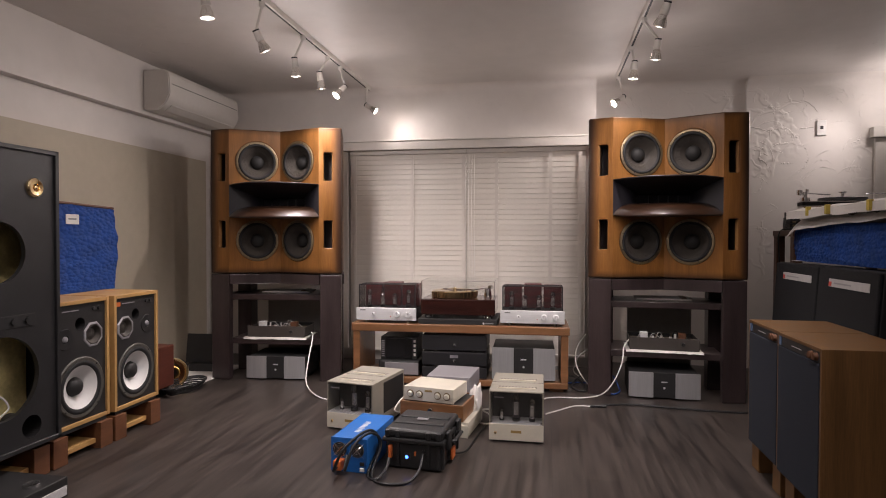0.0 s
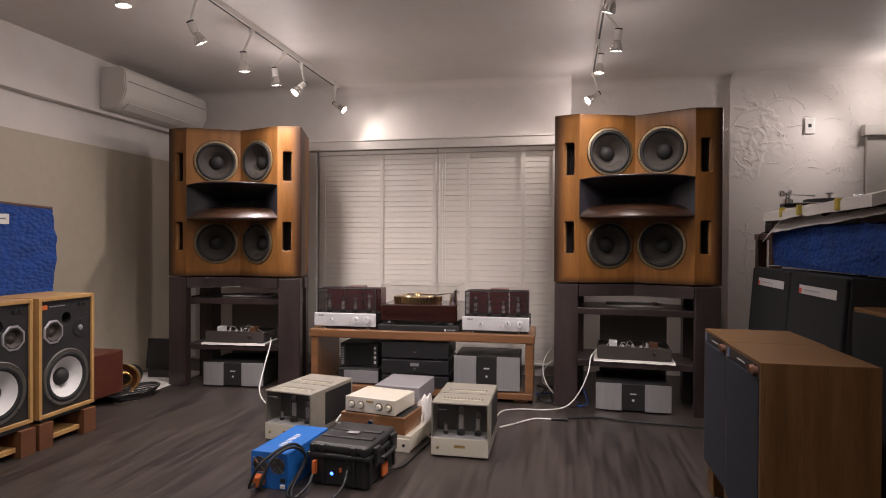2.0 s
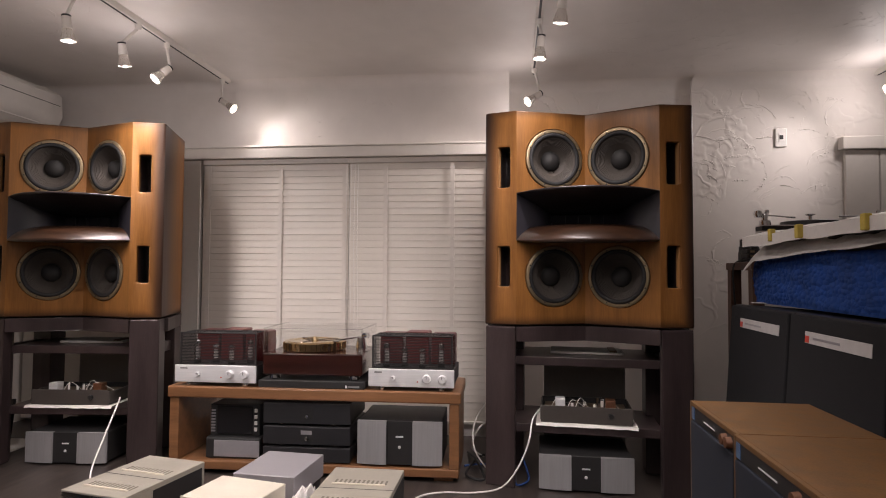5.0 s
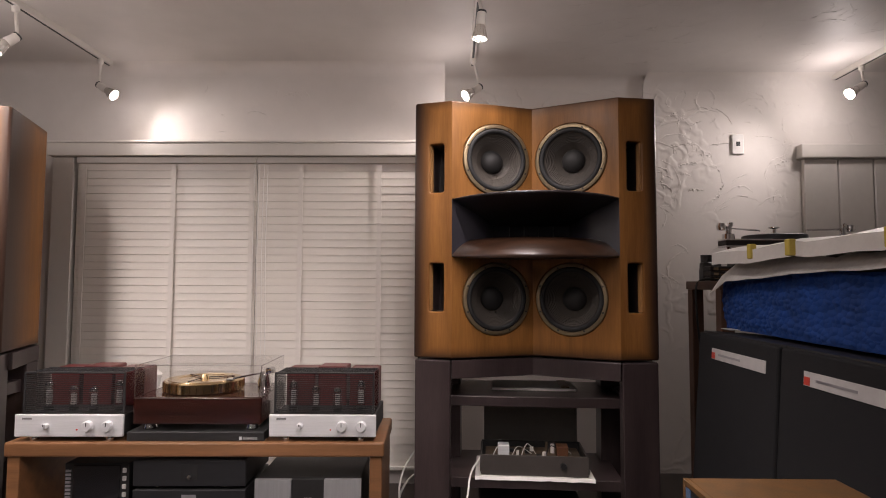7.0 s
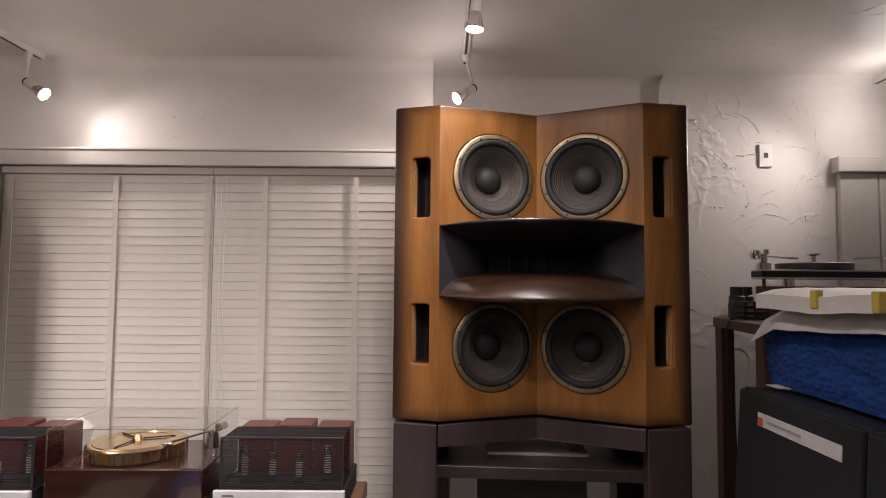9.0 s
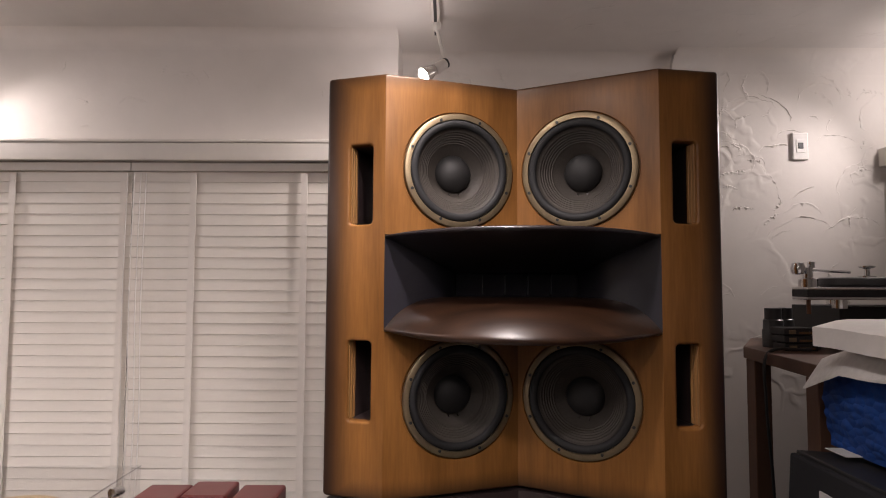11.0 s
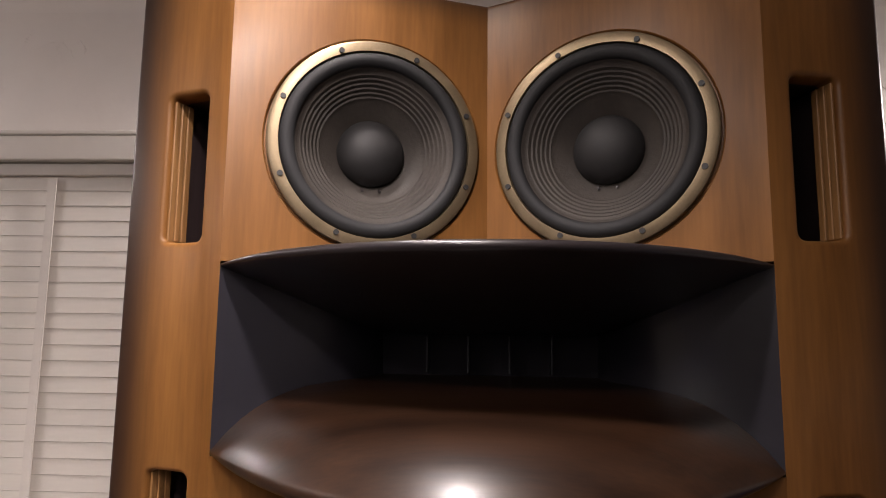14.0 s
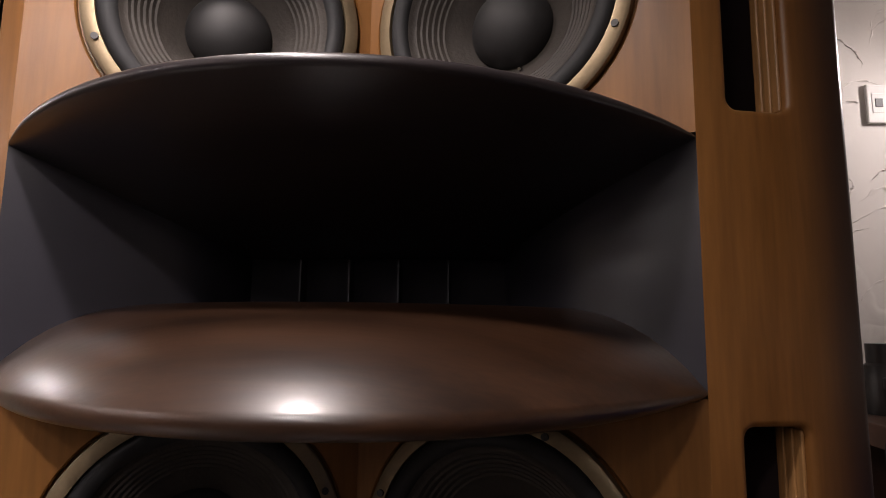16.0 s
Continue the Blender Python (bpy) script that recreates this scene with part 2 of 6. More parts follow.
CLOTH = material("black_grille_cloth", (0.0055, 0.0053, 0.007), 0.9, vary=0.2, scale=30, bump=0.2, bump_scale=500)
NAVY = material("navy_grille_cloth", (0.0065, 0.010, 0.020), 0.9, vary=0.15, scale=30, bump=0.25, bump_scale=400)
RUBBER = material("surround_rubber", (0.011, 0.011, 0.012), 0.72, vary=0.15, scale=20)
CONE = material("paper_cone", (0.035, 0.0285, 0.023), 0.68, vary=0.25, scale=14, bump=0.1, bump_scale=200)
CAP = material("felt_dust_cap", (0.013, 0.012, 0.012), 0.65, vary=0.15, scale=18)
WHITECONE = material("white_coated_cone", (0.62, 0.61, 0.60), 0.7, vary=0.06, scale=10)
GOLDRIM = material("champagne_rim", (0.255, 0.195, 0.120), 0.42, 0.75, vary=0.12, scale=25)
CHAMP = material("champagne_panel", (0.68, 0.635, 0.535), 0.34, 0.2, vary=0.05, scale=12)
VENT = material("vent_shade", (0.20, 0.18, 0.145), 0.5, 0.3, vary=0.08)
BAYGREY = material("valve_bay_grey", (0.055, 0.062, 0.062), 0.35, 0.2, vary=0.1)
PANELDARK = material("dark_grey_front", (0.019, 0.019, 0.021), 0.36, vary=0.15, scale=6, stretch=(0.5, 6, 6))
DULLBROWN = material("brown_black_panel", (0.055, 0.047, 0.042), 0.5, vary=0.12, scale=8)
BRONZE = material("bronze_grey_cover", (0.42, 0.395, 0.335), 0.34, 0.45, vary=0.08, scale=8)
DIMSILVER = material("satin_silver", (0.50, 0.50, 0.515), 0.33, 0.6, vary=0.06, scale=12, stretch=(8, 8, 0.4))
SILVER = material("brushed_silver", (0.74, 0.74, 0.75), 0.36, 0.35, vary=0.06, scale=12, stretch=(0.4, 8, 8))
CHROME = material("chrome", (0.75, 0.75, 0.76), 0.10, 1.0, vary=0.03, scale=10, rough_vary=0.03)
GOLD = material("polished_gold", (0.86, 0.66, 0.38), 0.16, 1.0, vary=0.06, scale=10, rough_vary=0.05)
GREYBOX = material("lilac_grey_metal", (0.33, 0.32, 0.34), 0.4, 0.4, vary=0.05, scale=10)
ROSE = material("gloss_rosewood", (0.010, 0.0042, 0.004), 0.08, vary=0.4, scale=2.2, stretch=(0.6, 6, 9), coat=0.6, second=(0.048, 0.012, 0.008), rough_vary=0.03)
DARKGLASS = material("dark_glass", (0.008, 0.008, 0.010), 0.08, vary=0.1, coat=0.4, rough_vary=0.03)
BADGE = material("dull_gold_badge", (0.33, 0.22, 0.07), 0.45, vary=0.1, scale=20)
BLUE = material("blue_enamel", (0.012, 0.12, 0.42), 0.4, vary=0.08, scale=6)
ORANGE = material("orange_plug", (0.55, 0.13, 0.03), 0.5, vary=0.1, scale=20)
WHITE = material("white_plastic", (0.68, 0.66, 0.63), 0.45, vary=0.04, scale=8)
ACWHITE = material("air_conditioner_white", (0.60, 0.57, 0.53), 0.4, vary=0.04, scale=4)
SHEET = material("white_foam_sheet", (0.72, 0.69, 0.66), 0.55, vary=0.06, scale=6, bump=0.3, bump_scale=12)
YELLOW = material("yellow_tape", (0.55, 0.42, 0.08), 0.6, vary=0.08, scale=12)
REDLABEL = material("red_label", (0.55, 0.06, 0.04), 0.5, vary=0.05)
BARINK = material("grey_print", (0.20, 0.20, 0.20), 0.6, vary=0.05)
REDCAGE = material("red_transformer", (0.085, 0.012, 0.012), 0.38, vary=0.15, scale=8, coat=0.2)
CABLE = material("black_cable", (0.012, 0.012, 0.013), 0.5, vary=0.15, scale=20)
WCABLE = material("white_cable", (0.66, 0.64, 0.61), 0.45, vary=0.05, scale=20)
BCABLE = material("blue_cable", (0.02, 0.06, 0.22), 0.5, vary=0.05, scale=20)
GLASS = pane_glass("valve_glass", 0.96, 0.20, 0.06)
PANE = pane_glass("clear_cover", 0.985, 0.035, 0.03)
PANEEDGE = pane_glass("acrylic_edge", 0.92, 0.40, 0.25)
SMOKE = pane_glass("window_pane_smoked", 0.9, 0.07)
DARKPANE = pane_glass("cage_pane", 0.7, 0.05)
ANODE = material("anode_grey", (0.62, 0.60, 0.57), 0.4, 0.1, vary=0.25)
GLOW = glowing("lamp_face", (1.0, 0.90, 0.80), 75)
BLUELED = glowing("blue_led", (0.05, 0.15, 1.0), 6.0)
INNER = material("fibre_lining", (0.62, 0.52, 0.24), 0.9, vary=0.3, scale=6, bump=0.6, bump_scale=16)
QUILT = quilt_material()
LAMPGLASS = material("lamp_reflector", (0.75, 0.72, 0.68), 0.15, 0.9, vary=0.05)
PLY1 = material("plywood_edge", (0.26, 0.13, 0.045), 0.5, vary=0.3, scale=3, stretch=(60, 60, 1))
PCB = material("circuit_brown", (0.10, 0.07, 0.045), 0.5, vary=0.4, scale=40)
GREYBOARD = material("grey_board", (0.30, 0.29, 0.27), 0.7, vary=0.08, scale=5)


# ---- building helpers ----
def part(name, bm, mat, parent=None, label="", smooth=False, m=None, sharp=38):
    mesh = bpy.data.meshes.new(name)
    bmesh.ops.recalc_face_normals(bm, faces=bm.faces)
    if smooth:
        for f in bm.faces:
            f.smooth = True
    bm.to_mesh(mesh)
    bm.free()
    mesh.materials.append(mat)
    if smooth:
        mesh.set_sharp_from_angle(angle=radians(sharp))
    ob = new(name, mesh)
    if parent is not None:
        ob.parent = parent
    if m is not None:
        ob.matrix_basis = m
    if label:
        ob["label"] = label
    return ob


def thing(name, m, label, category, group="", kind=""):
    return_ob = tagged(new(name), label, category, group, kind)
    return_ob.matrix_basis = m
    return return_ob


def box(lo, hi, bev=0.0, seg=2, bm=None):
    bm = bm or bmesh.new()
    c = [(a + b) / 2 for a, b in zip(lo, hi)]
    s = [max(abs(b - a), 1e-4) for a, b in zip(lo, hi)]
    r = bmesh.ops.create_cube(bm, size=1, matrix=Matrix.Translation(c) @ Matrix.Diagonal((*s, 1)))
    if bev:
        edges = {e for v in r["verts"] for e in v.link_edges}
        bmesh.ops.bevel(bm, geom=list(edges), offset=min(bev, min(s) * 0.45), segments=seg, profile=0.5, affect="EDGES")
    return bm


def lathe(profile, n=40, m=None, bm=None, close=False):
    """Turns (radius, height) points about z."""
    bm = bm or bmesh.new()
    m = m or Matrix()
    rings = []
    for r, z in profile:
        if r < 1e-5:
            rings.append([bm.verts.new(m @ Vector((0, 0, z)))])
        else:
            rings.append([bm.verts.new(m @ Vector((r * math.cos(2 * math.pi * i / n), r * math.sin(2 * math.pi * i / n), z))) for i in range(n)])
    for a, b in zip(rings, rings[1:]):
        for i in range(n):
            j = (i + 1) % n
            if len(a) == 1 and len(b) == 1:
                continue
            if len(a) == 1:
                bm.faces.new((a[0], b[i], b[j]))
            elif len(b) == 1:
                bm.faces.new((a[i], a[j], b[0]))
            else:
                bm.faces.new((a[i], a[j], b[j], b[i]))
    return bm


def rod(p, q, r, n=12, bm=None, r2=None):
    p, q = Vector(p), Vector(q)
    d = q - p
    m = Matrix.Translation(p) @ d.to_track_quat("Z", "Y").to_matrix().to_4x4()
    r2 = r if r2 is None else r2
    return lathe([(0, 0), (r, 0), (r2, d.length), (0, d.length)], n, m, bm)


def smooth_path(points, steps=8):
    pts = [Vector(p) for p in points]
    out = []
    for i in range(len(pts) - 1):
        a, b, c, d = pts[max(i - 1, 0)], pts[i], pts[i + 1], pts[min(i + 2, len(pts) - 1)]
        for k in range(steps):
            t = k / steps
            out.append(0.5 * ((2 * b) + (c - a) * t + (2 * a - 5 * b + 4 * c - d) * t * t + (3 * b - a - 3 * c + d) * t ** 3))
    return out + [pts[-1]]


def hose(points, r, n=8, steps=8, bm=None):
    """A round cable along a smooth line."""
    bm = bm or bmesh.new()
    pts = smooth_path(points, steps)
    rings, up = [], Vector((0.31, 0.17, 0.93))
    for i, p in enumerate(pts):
        d = (pts[min(i + 1, len(pts) - 1)] - pts[max(i - 1, 0)]).normalized()
        u = d.cross(up).normalized()
        v = d.cross(u)
        up = u.cross(d).normalized() if u.length > 0.1 else up
        rings.append([bm.verts.new(p + r * (math.cos(2 * math.pi * k / n) * u + math.sin(2 * math.pi * k / n) * v)) for k in range(n)])
    for a, b in zip(rings, rings[1:]):
        for k in range(n):
            bm.faces.new((a[k], a[(k + 1) % n], b[(k + 1) % n], b[k]))
    bm.faces.new(rings[0])
    bm.faces.new(rings[-1])
    return bm


def prism(outline, z0, z1, bev=0.0, bm=None):
    """An upright block on a plan outline."""
    bm = bm or bmesh.new()
    lo = [bm.verts.new((x, y, z0)) for x, y in outline]
    hi = [bm.verts.new((x, y, z1)) for x, y in outline]
    n = len(outline)
    faces = [bm.faces.new(lo), bm.faces.new(hi)] + [bm.faces.new((lo[i], lo[(i + 1) % n], hi[(i + 1) % n], hi[i])) for i in range(n)]
    if bev:
        bmesh.ops.bevel(bm, geom=list({e for f in faces for e in f.edges}), offset=bev, segments=2, profile=0.5, affect="EDGES")
    return bm


def holed_panel(bm, o, u, v, w, h, loops, depth, back, cap=True):
    """A flat panel from corner o along u and v, with openings whose walls run back by depth; an opening is a loop, or rings of (loop, depth)."""
    o, u, v, back = Vector(o), Vector(u).normalized(), Vector(v).normalized(), Vector(back).normalized()
    rim = [bm.verts.new(o + u * a + v * b) for a, b in ((0, 0), (w, 0), (w, h), (0, h))]
    edges = [bm.edges.new((rim[i], rim[(i + 1) % 4])) for i in range(4)]
    for loop in loops:
        rings = loop if len(loop[0]) == 2 and not isinstance(loop[0][0], float) else [(loop, 0.0)]
        rings = rings + [(rings[-1][0], depth)]
        vs = [bm.verts.new(o + u * a + v * b) for a, b in rings[0][0]]
        edges += [bm.edges.new((vs[i], vs[(i + 1) % len(vs)])) for i in range(len(vs))]
        for points, deep in rings[1:]:
            bs = [bm.verts.new(o + u * a + v * b + back * deep) for a, b in points]
            for i in range(len(vs)):
                j = (i + 1) % len(vs)
                bm.faces.new((vs[i], vs[j], bs[j], bs[i]))
            vs = bs
        if cap:
            bm.faces.new(bs)
    bmesh.ops.triangle_fill(bm, use_beauty=True, use_dissolve=False, edges=edges)


def circle_loop(cx, cy, r, n=48):
    return [(cx + r * math.cos(2 * math.pi * i / n), cy + r * math.sin(2 * math.pi * i / n)) for i in range(n)]


def slot_loop(x0, x1, y0, y1, r, n=5):
    out = []
    for cx, cy, a0 in ((x1 - r, y1 - r, 0), (x0 + r, y1 - r, 90), (x0 + r, y0 + r, 180), (x1 - r, y0 + r, 270)):
        out += [(cx + r * math.cos(radians(a0 + 90 * k / n)), cy + r * math.sin(radians(a0 + 90 * k / n))) for k in range(n + 1)]
    return out


# ---- the room ----
CEILING = 2.43
FRONT, BACK_WIN, BACK_PLASTER, LEFT, RIGHT = -3.2, 4.68, 4.93, -3.28, 3.6


def plain(name, lo, hi, mat, label, category, bev=0.0):
    return tagged(part(name, box(lo, hi, bev), mat), label, category, "", "structure")


plain("floor", (LEFT - 0.2, FRONT - 0.2, -0.1), (RIGHT + 0.2, BACK_PLASTER + 0.3, 0), FLOOR, "dark grey-brown wood-grain plank floor, satin", "floor")
plain("ceiling", (LEFT - 0.2, FRONT - 0.2, CEILING), (RIGHT + 0.2, BACK_PLASTER + 0.3, CEILING + 0.15), CEIL, "off-white unevenly plastered ceiling", "ceiling")
plain("wall_west", (LEFT - 0.15, FRONT, 0), (LEFT, BACK_WIN, CEILING), WALL, "white painted side wall", "wall")
plain("beam_west", (LEFT, FRONT, 2.03), (LEFT + 0.08, BACK_WIN, CEILING), WALL, "white boxed beam along the side wall", "beam", 0.004)
plain("wall_panel_west", (LEFT, FRONT, 0.0), (LEFT + 0.02, 4.5, 1.79), PANEL, "beige lining board on the lower side wall", "wall panel")
plain("wall_east", (RIGHT, FRONT, 0), (RIGHT + 0.15, BACK_PLASTER, CEILING), PLASTER, "white plastered side wall", "wall")
plain("wall_south", (LEFT, FRONT - 0.15, 0), (RIGHT, FRONT, CEILING), WALL, "white painted wall behind the listening place", "wall")
plain("wall_north_plaster", (0.22, BACK_PLASTER, 0), (RIGHT, BACK_PLASTER + 0.15, CEILING), PLASTER, "white wall with trowelled arcs in the plaster", "wall")
plain("wall_pier", (1.46, BACK_PLASTER - 0.03, 0), (RIGHT, BACK_PLASTER - 0.002, CEILING), PLASTER, "slightly proud trowelled plaster field", "wall")


def trowel_marks(name, parent, o, u, v, out, size, count, seed, lean=90, radius=(0.05, 0.17), mat=PLASTER, high=1.0):
    """Raised crescents that a trowel leaves: a steep outer lip and a long inner slope."""
    rnd = random.Random(seed)
    o, u, v, out = Vector(o), Vector(u), Vector(v), Vector(out)
    verts, faces = [], []
    for _ in range(count):
        cx, cy, r = rnd.uniform(0, size[0]), rnd.uniform(0, size[1]), rnd.uniform(*radius)
        mid, sweep = radians(rnd.gauss(lean, 55)), radians(rnd.uniform(45, 165))
        w0, h0, squash, ph = rnd.uniform(0.007, 0.026), high * rnd.uniform(0.0016, 0.0052), rnd.uniform(0.55, 1.0), rnd.uniform(0, 50)
        n, tilt = 34, rnd.uniform(-0.6, 0.6)
        base = len(verts)
        for k in range(n + 1):
            s = k / n
            an = mid + sweep * (s - 0.5)
            wob = noise.fractal(Vector((ph + 5 * s, r * 9, 0)), 1.0, 2.0, 4)
            env = math.sin(math.pi * min(max(s, 0.03), 0.97)) ** 0.7
            rr = r * (1 + 0.10 * wob)
            w = w0 * env * (0.8 + 0.8 * noise.fractal(Vector((ph, 9 * s, 3)), 1.0, 2.0, 3))
            h = h0 * env * max(0.05, 0.55 + 1.5 * noise.fractal(Vector((ph + 9, 16 * s, 7)), 1.0, 2.0, 3))
            for dr, dh in ((-w, -0.0005), (-0.35 * w, 0.4 * h), (-0.06 * w, h), (0.05 * w, 0.9 * h), (0.16 * w, -0.0005)):
                a, b = (rr + dr) * math.cos(an), (rr + dr) * math.sin(an) * squash
                verts.append(o + u * (cx + a * math.cos(tilt) - b * math.sin(tilt)) + v * (cy + a * math.sin(tilt) + b * math.cos(tilt)) + out * dh)
        for k in range(n):
            for j in range(4):
                a = base + 5 * k + j
                faces.append((a, a + 1, a + 6, a + 5))
    bm = bmesh.new()
    vs = [bm.verts.new(p) for p in verts]
    for f in faces:
        bm.faces.new([vs[i] for i in f])
    ob = part(name, bm, mat, parent, "raised trowel ridges in the plaster", True, sharp=60)
    ob["kind"] = "stuff"


PIER_Y = BACK_PLASTER - 0.03
pier = bpy.data.objects["wall_pier"]
trowel_marks("plaster_ridge", pier, (1.50, PIER_Y, 1.75), (1, 0, 0), (0, 0, 1), (0, -1, 0), (0.95, 0.6), 52, 4, 90, (0.03, 0.16))
trowel_marks("plaster_ridge", pier, (1.50, PIER_Y, 1.0), (1, 0, 0), (0, 0, 1), (0, -1, 0), (0.9, 0.8), 22, 8)
trowel_marks("plaster_ridge", pier, (1.48, PIER_Y, 1.3), (1, 0, 0), (0, 0, 1), (0, -1, 0), (0.14, 0.75), 9, 18, 20, (0.05, 0.1))
trowel_marks("plaster_ridge", bpy.data.objects["wall_north_plaster"], (0.35, BACK_PLASTER, 1.9), (1, 0, 0), (0, 0, 1), (0, -1, 0), (1.0, 0.42), 22, 21)
trowel_marks("ceiling_ridge", bpy.data.objects["ceiling"], (0.75, 3.75, CEILING), (1, 0, 0), (0, 1, 0), (0, 0, -1), (1.9, 1.05), 85, 5, 60, (0.04, 0.17), CEIL, 0.5)
trowel_marks("ceiling_ridge", bpy.data.objects["ceiling"], (-3.1, 2.9, CEILING), (1, 0, 0), (0, 1, 0), (0, 0, -1), (1.1, 1.6), 70, 15, 60, (0.03, 0.12), CEIL, 0.45)
WX0, WX1, WZ0, WZ1 = -1.93, 0.14, 0.10, 1.86
plain("wall_north_left", (LEFT, BACK_WIN, 0), (WX0, BACK_WIN + 0.32, CEILING), WALL, "white painted window wall", "wall")
plain("wall_north_right", (WX1, BACK_WIN, 0), (0.22, BACK_WIN + 0.32, CEILING), WALL, "white painted window wall end", "wall")
plain("wall_north_top", (WX0, BACK_WIN, WZ1), (WX1, BACK_WIN + 0.32, CEILING), WALL, "white painted wall over the window", "wall")
plain("wall_north_sill", (WX0, BACK_WIN, 0), (WX1, BACK_WIN + 0.32, WZ0), WALL, "low white wall under the window", "wall")
plain("window_backing", (WX0, BACK_WIN + 0.30, WZ0), (WX1, BACK_WIN + 0.31, WZ1), BLACK, "dark night glass behind the blinds", "window")
trowel_marks("plaster_ridge", bpy.data.objects["wall_north_top"], (-1.6, BACK_WIN, 1.98), (1, 0, 0), (0, 0, 1), (0, -1, 0), (1.6, 0.35), 9, 33, 90, (0.03, 0.08), WALL)


def cove(name, y, x0, x1, r, mat):
    bm = bmesh.new()
    rows = []
    for k in range(9):
        a = math.pi / 2 * k / 8
        yy, zz = y - r + r * math.sin(a), CEILING - r + r * math.cos(a)
        rows.append([bm.verts.new((x, yy, zz)) for x in (x0, x1)])
    for a, b in zip(rows, rows[1:]):
        bm.faces.new((a[0], a[1], b[1], b[0]))
    c = [bm.verts.new((x, y + 0.002, CEILING + 0.002)) for x in (x0, x1)]
    bm.faces.new((rows[0][0], rows[0][1], c[1], c[0]))
    bm.faces.new((rows[-1][0], rows[-1][1], c[1], c[0]))
    tagged(part(name, bm, mat, smooth=True), "rounded plaster joint between wall and ceiling", "cove", "", "structure")


cove("cove_window", BACK_WIN, LEFT + 0.08, 0.22, 0.07, WALL)
cove("cove_recess", BACK_PLASTER, 0.22, 1.46, 0.07, PLASTER)
cove("cove_plaster", BACK_PLASTER - 0.03, 1.46, RIGHT, 0.09, PLASTER)

# window with header and wooden blinds
header = thing("window_header", pose(0, 0, 0), "white painted window header with a small moulding", "window trim", "", "structure")
part("board", box((-2.08, BACK_WIN - 0.085, 1.868), (0.2, BACK_WIN - 0.001, 1.941), 0.004), TRIM, header)
part("moulding", box((-2.085, BACK_WIN - 0.089, 1.9412), (0.203, BACK_WIN - 0.001, 1.956), 0.005), TRIM, header)
plain("window_casing", (-2.07, BACK_WIN - 0.05, 0.10), (-1.945, BACK_WIN - 0.001, 1.866), TRIM, "white upright window casing", "window trim", 0.004)


def blind(x0, x1, tapes, cords):
    b = thing("venetian_blind", pose(0, BACK_WIN - 0.035, 0), "closed off-white wooden venetian blind with ladder tapes", "blind", "window blinds")
    part("head_rail", box((x0, -0.02, 1.830), (x1, 0.03, 1.866), 0.003), TRIM, b)
    slat = None
    for i in range(39):
        z = 1.812 - 0.0445 * i
        mm = pose((x0 + x1) / 2, 0.0, z, 85.5 + random.uniform(-1.2, 1.2), 0, random.uniform(-0.08, 0.08))
        if slat is None:
            w = (x1 - x0) / 2
            slat = part("slat", box((-w, -0.0255, -0.0016), (w, 0.0255, 0.0016), 0.0012, 1), BLIND, b, m=mm)
        else:
            s = new("slat", slat.data)
            s.parent, s.matrix_basis = b, mm
    part("bottom_rail", box((x0, -0.022, 0.088), (x1, 0.022, 0.108), 0.004), TRIM, b)
    for x in tapes:
        part("ladder_tape", box((x - 0.013, -0.022, 0.10), (x + 0.013, -0.0195, 1.82), 0), TAPE, b)
    for x in cords:
        part("cord", hose([(x, -0.028, 1.82), (x - 0.004, -0.032, 1.3), (x + 0.003, -0.03, 0.8), (x - 0.006, -0.032, 0.45)], 0.0022, 6), WCABLE, b)
    return b


blind(-1.925, -0.870, (-1.875, -1.352, -0.895), (-0.875,))
blind(-0.868, 0.135, (-0.610, -0.155, 0.09), (-0.848, -0.80, -0.822))

# small window on the plaster side
rw = thing("side_window", pose(0, 0, 0), "white covered window with a plain wooden header", "window", "", "structure")
part("header_board", box((2.39, BACK_PLASTER - 0.10, 1.91), (3.5, BACK_PLASTER - 0.031, 1.995), 0.006), TRIM, rw)
for i in range(5):
    part("panel_board", box((2.42 + 0.215 * i, BACK_PLASTER - 0.065, 0.95), (2.625 + 0.215 * i, BACK_PLASTER - 0.031, 1.908), 0.005), TRIM, rw)

outlet = thing("wall_outlet", pose(2.035, BACK_PLASTER - 0.03, 2.005), "white plastic wall outlet plate with one dark socket", "outlet")
part("plate", box((-0.036, -0.011, -0.062), (0.036, 0, 0.062), 0.004), WHITE, outlet)
part("socket", box((-0.012, -0.014, -0.012), (0.012, -0.010, 0.016), 0.002), BLACKP, outlet)
part("socket_frame", box((-0.02, -0.0125, -0.03), (0.02, -0.0105, 0.032), 0.002), WHITE, outlet)

# air conditioner
ac = thing("air_conditioner", pose(LEFT + 0.08, 3.58, 2.06), "white wall-mounted air conditioner with a closed louvre", "air conditioner")
bm = bmesh.new()
prof = [(0, 0.0), (0.12, 0.0), (0.19, 0.05), (0.225, 0.12), (0.215, 0.27), (0.18, 0.305), (0, 0.305)]
a = [bm.verts.new((x, 0, z)) for x, z in prof]
b = [bm.verts.new((x, 1.0, z)) for x, z in prof]
bm.faces.new(a), bm.faces.new(b)
for i in range(len(prof)):
    j = (i + 1) % len(prof)
    bm.faces.new((a[i], a[j], b[j], b[i]))
bmesh.ops.bevel(bm, geom=bm.edges[:], offset=0.008, segments=2, affect="EDGES")
part("housing", bm, ACWHITE, ac, smooth=True)
part("front_seam", box((0.2195, 0.03, 0.195), (0.2225, 0.97, 0.199)), BLACKP, ac)
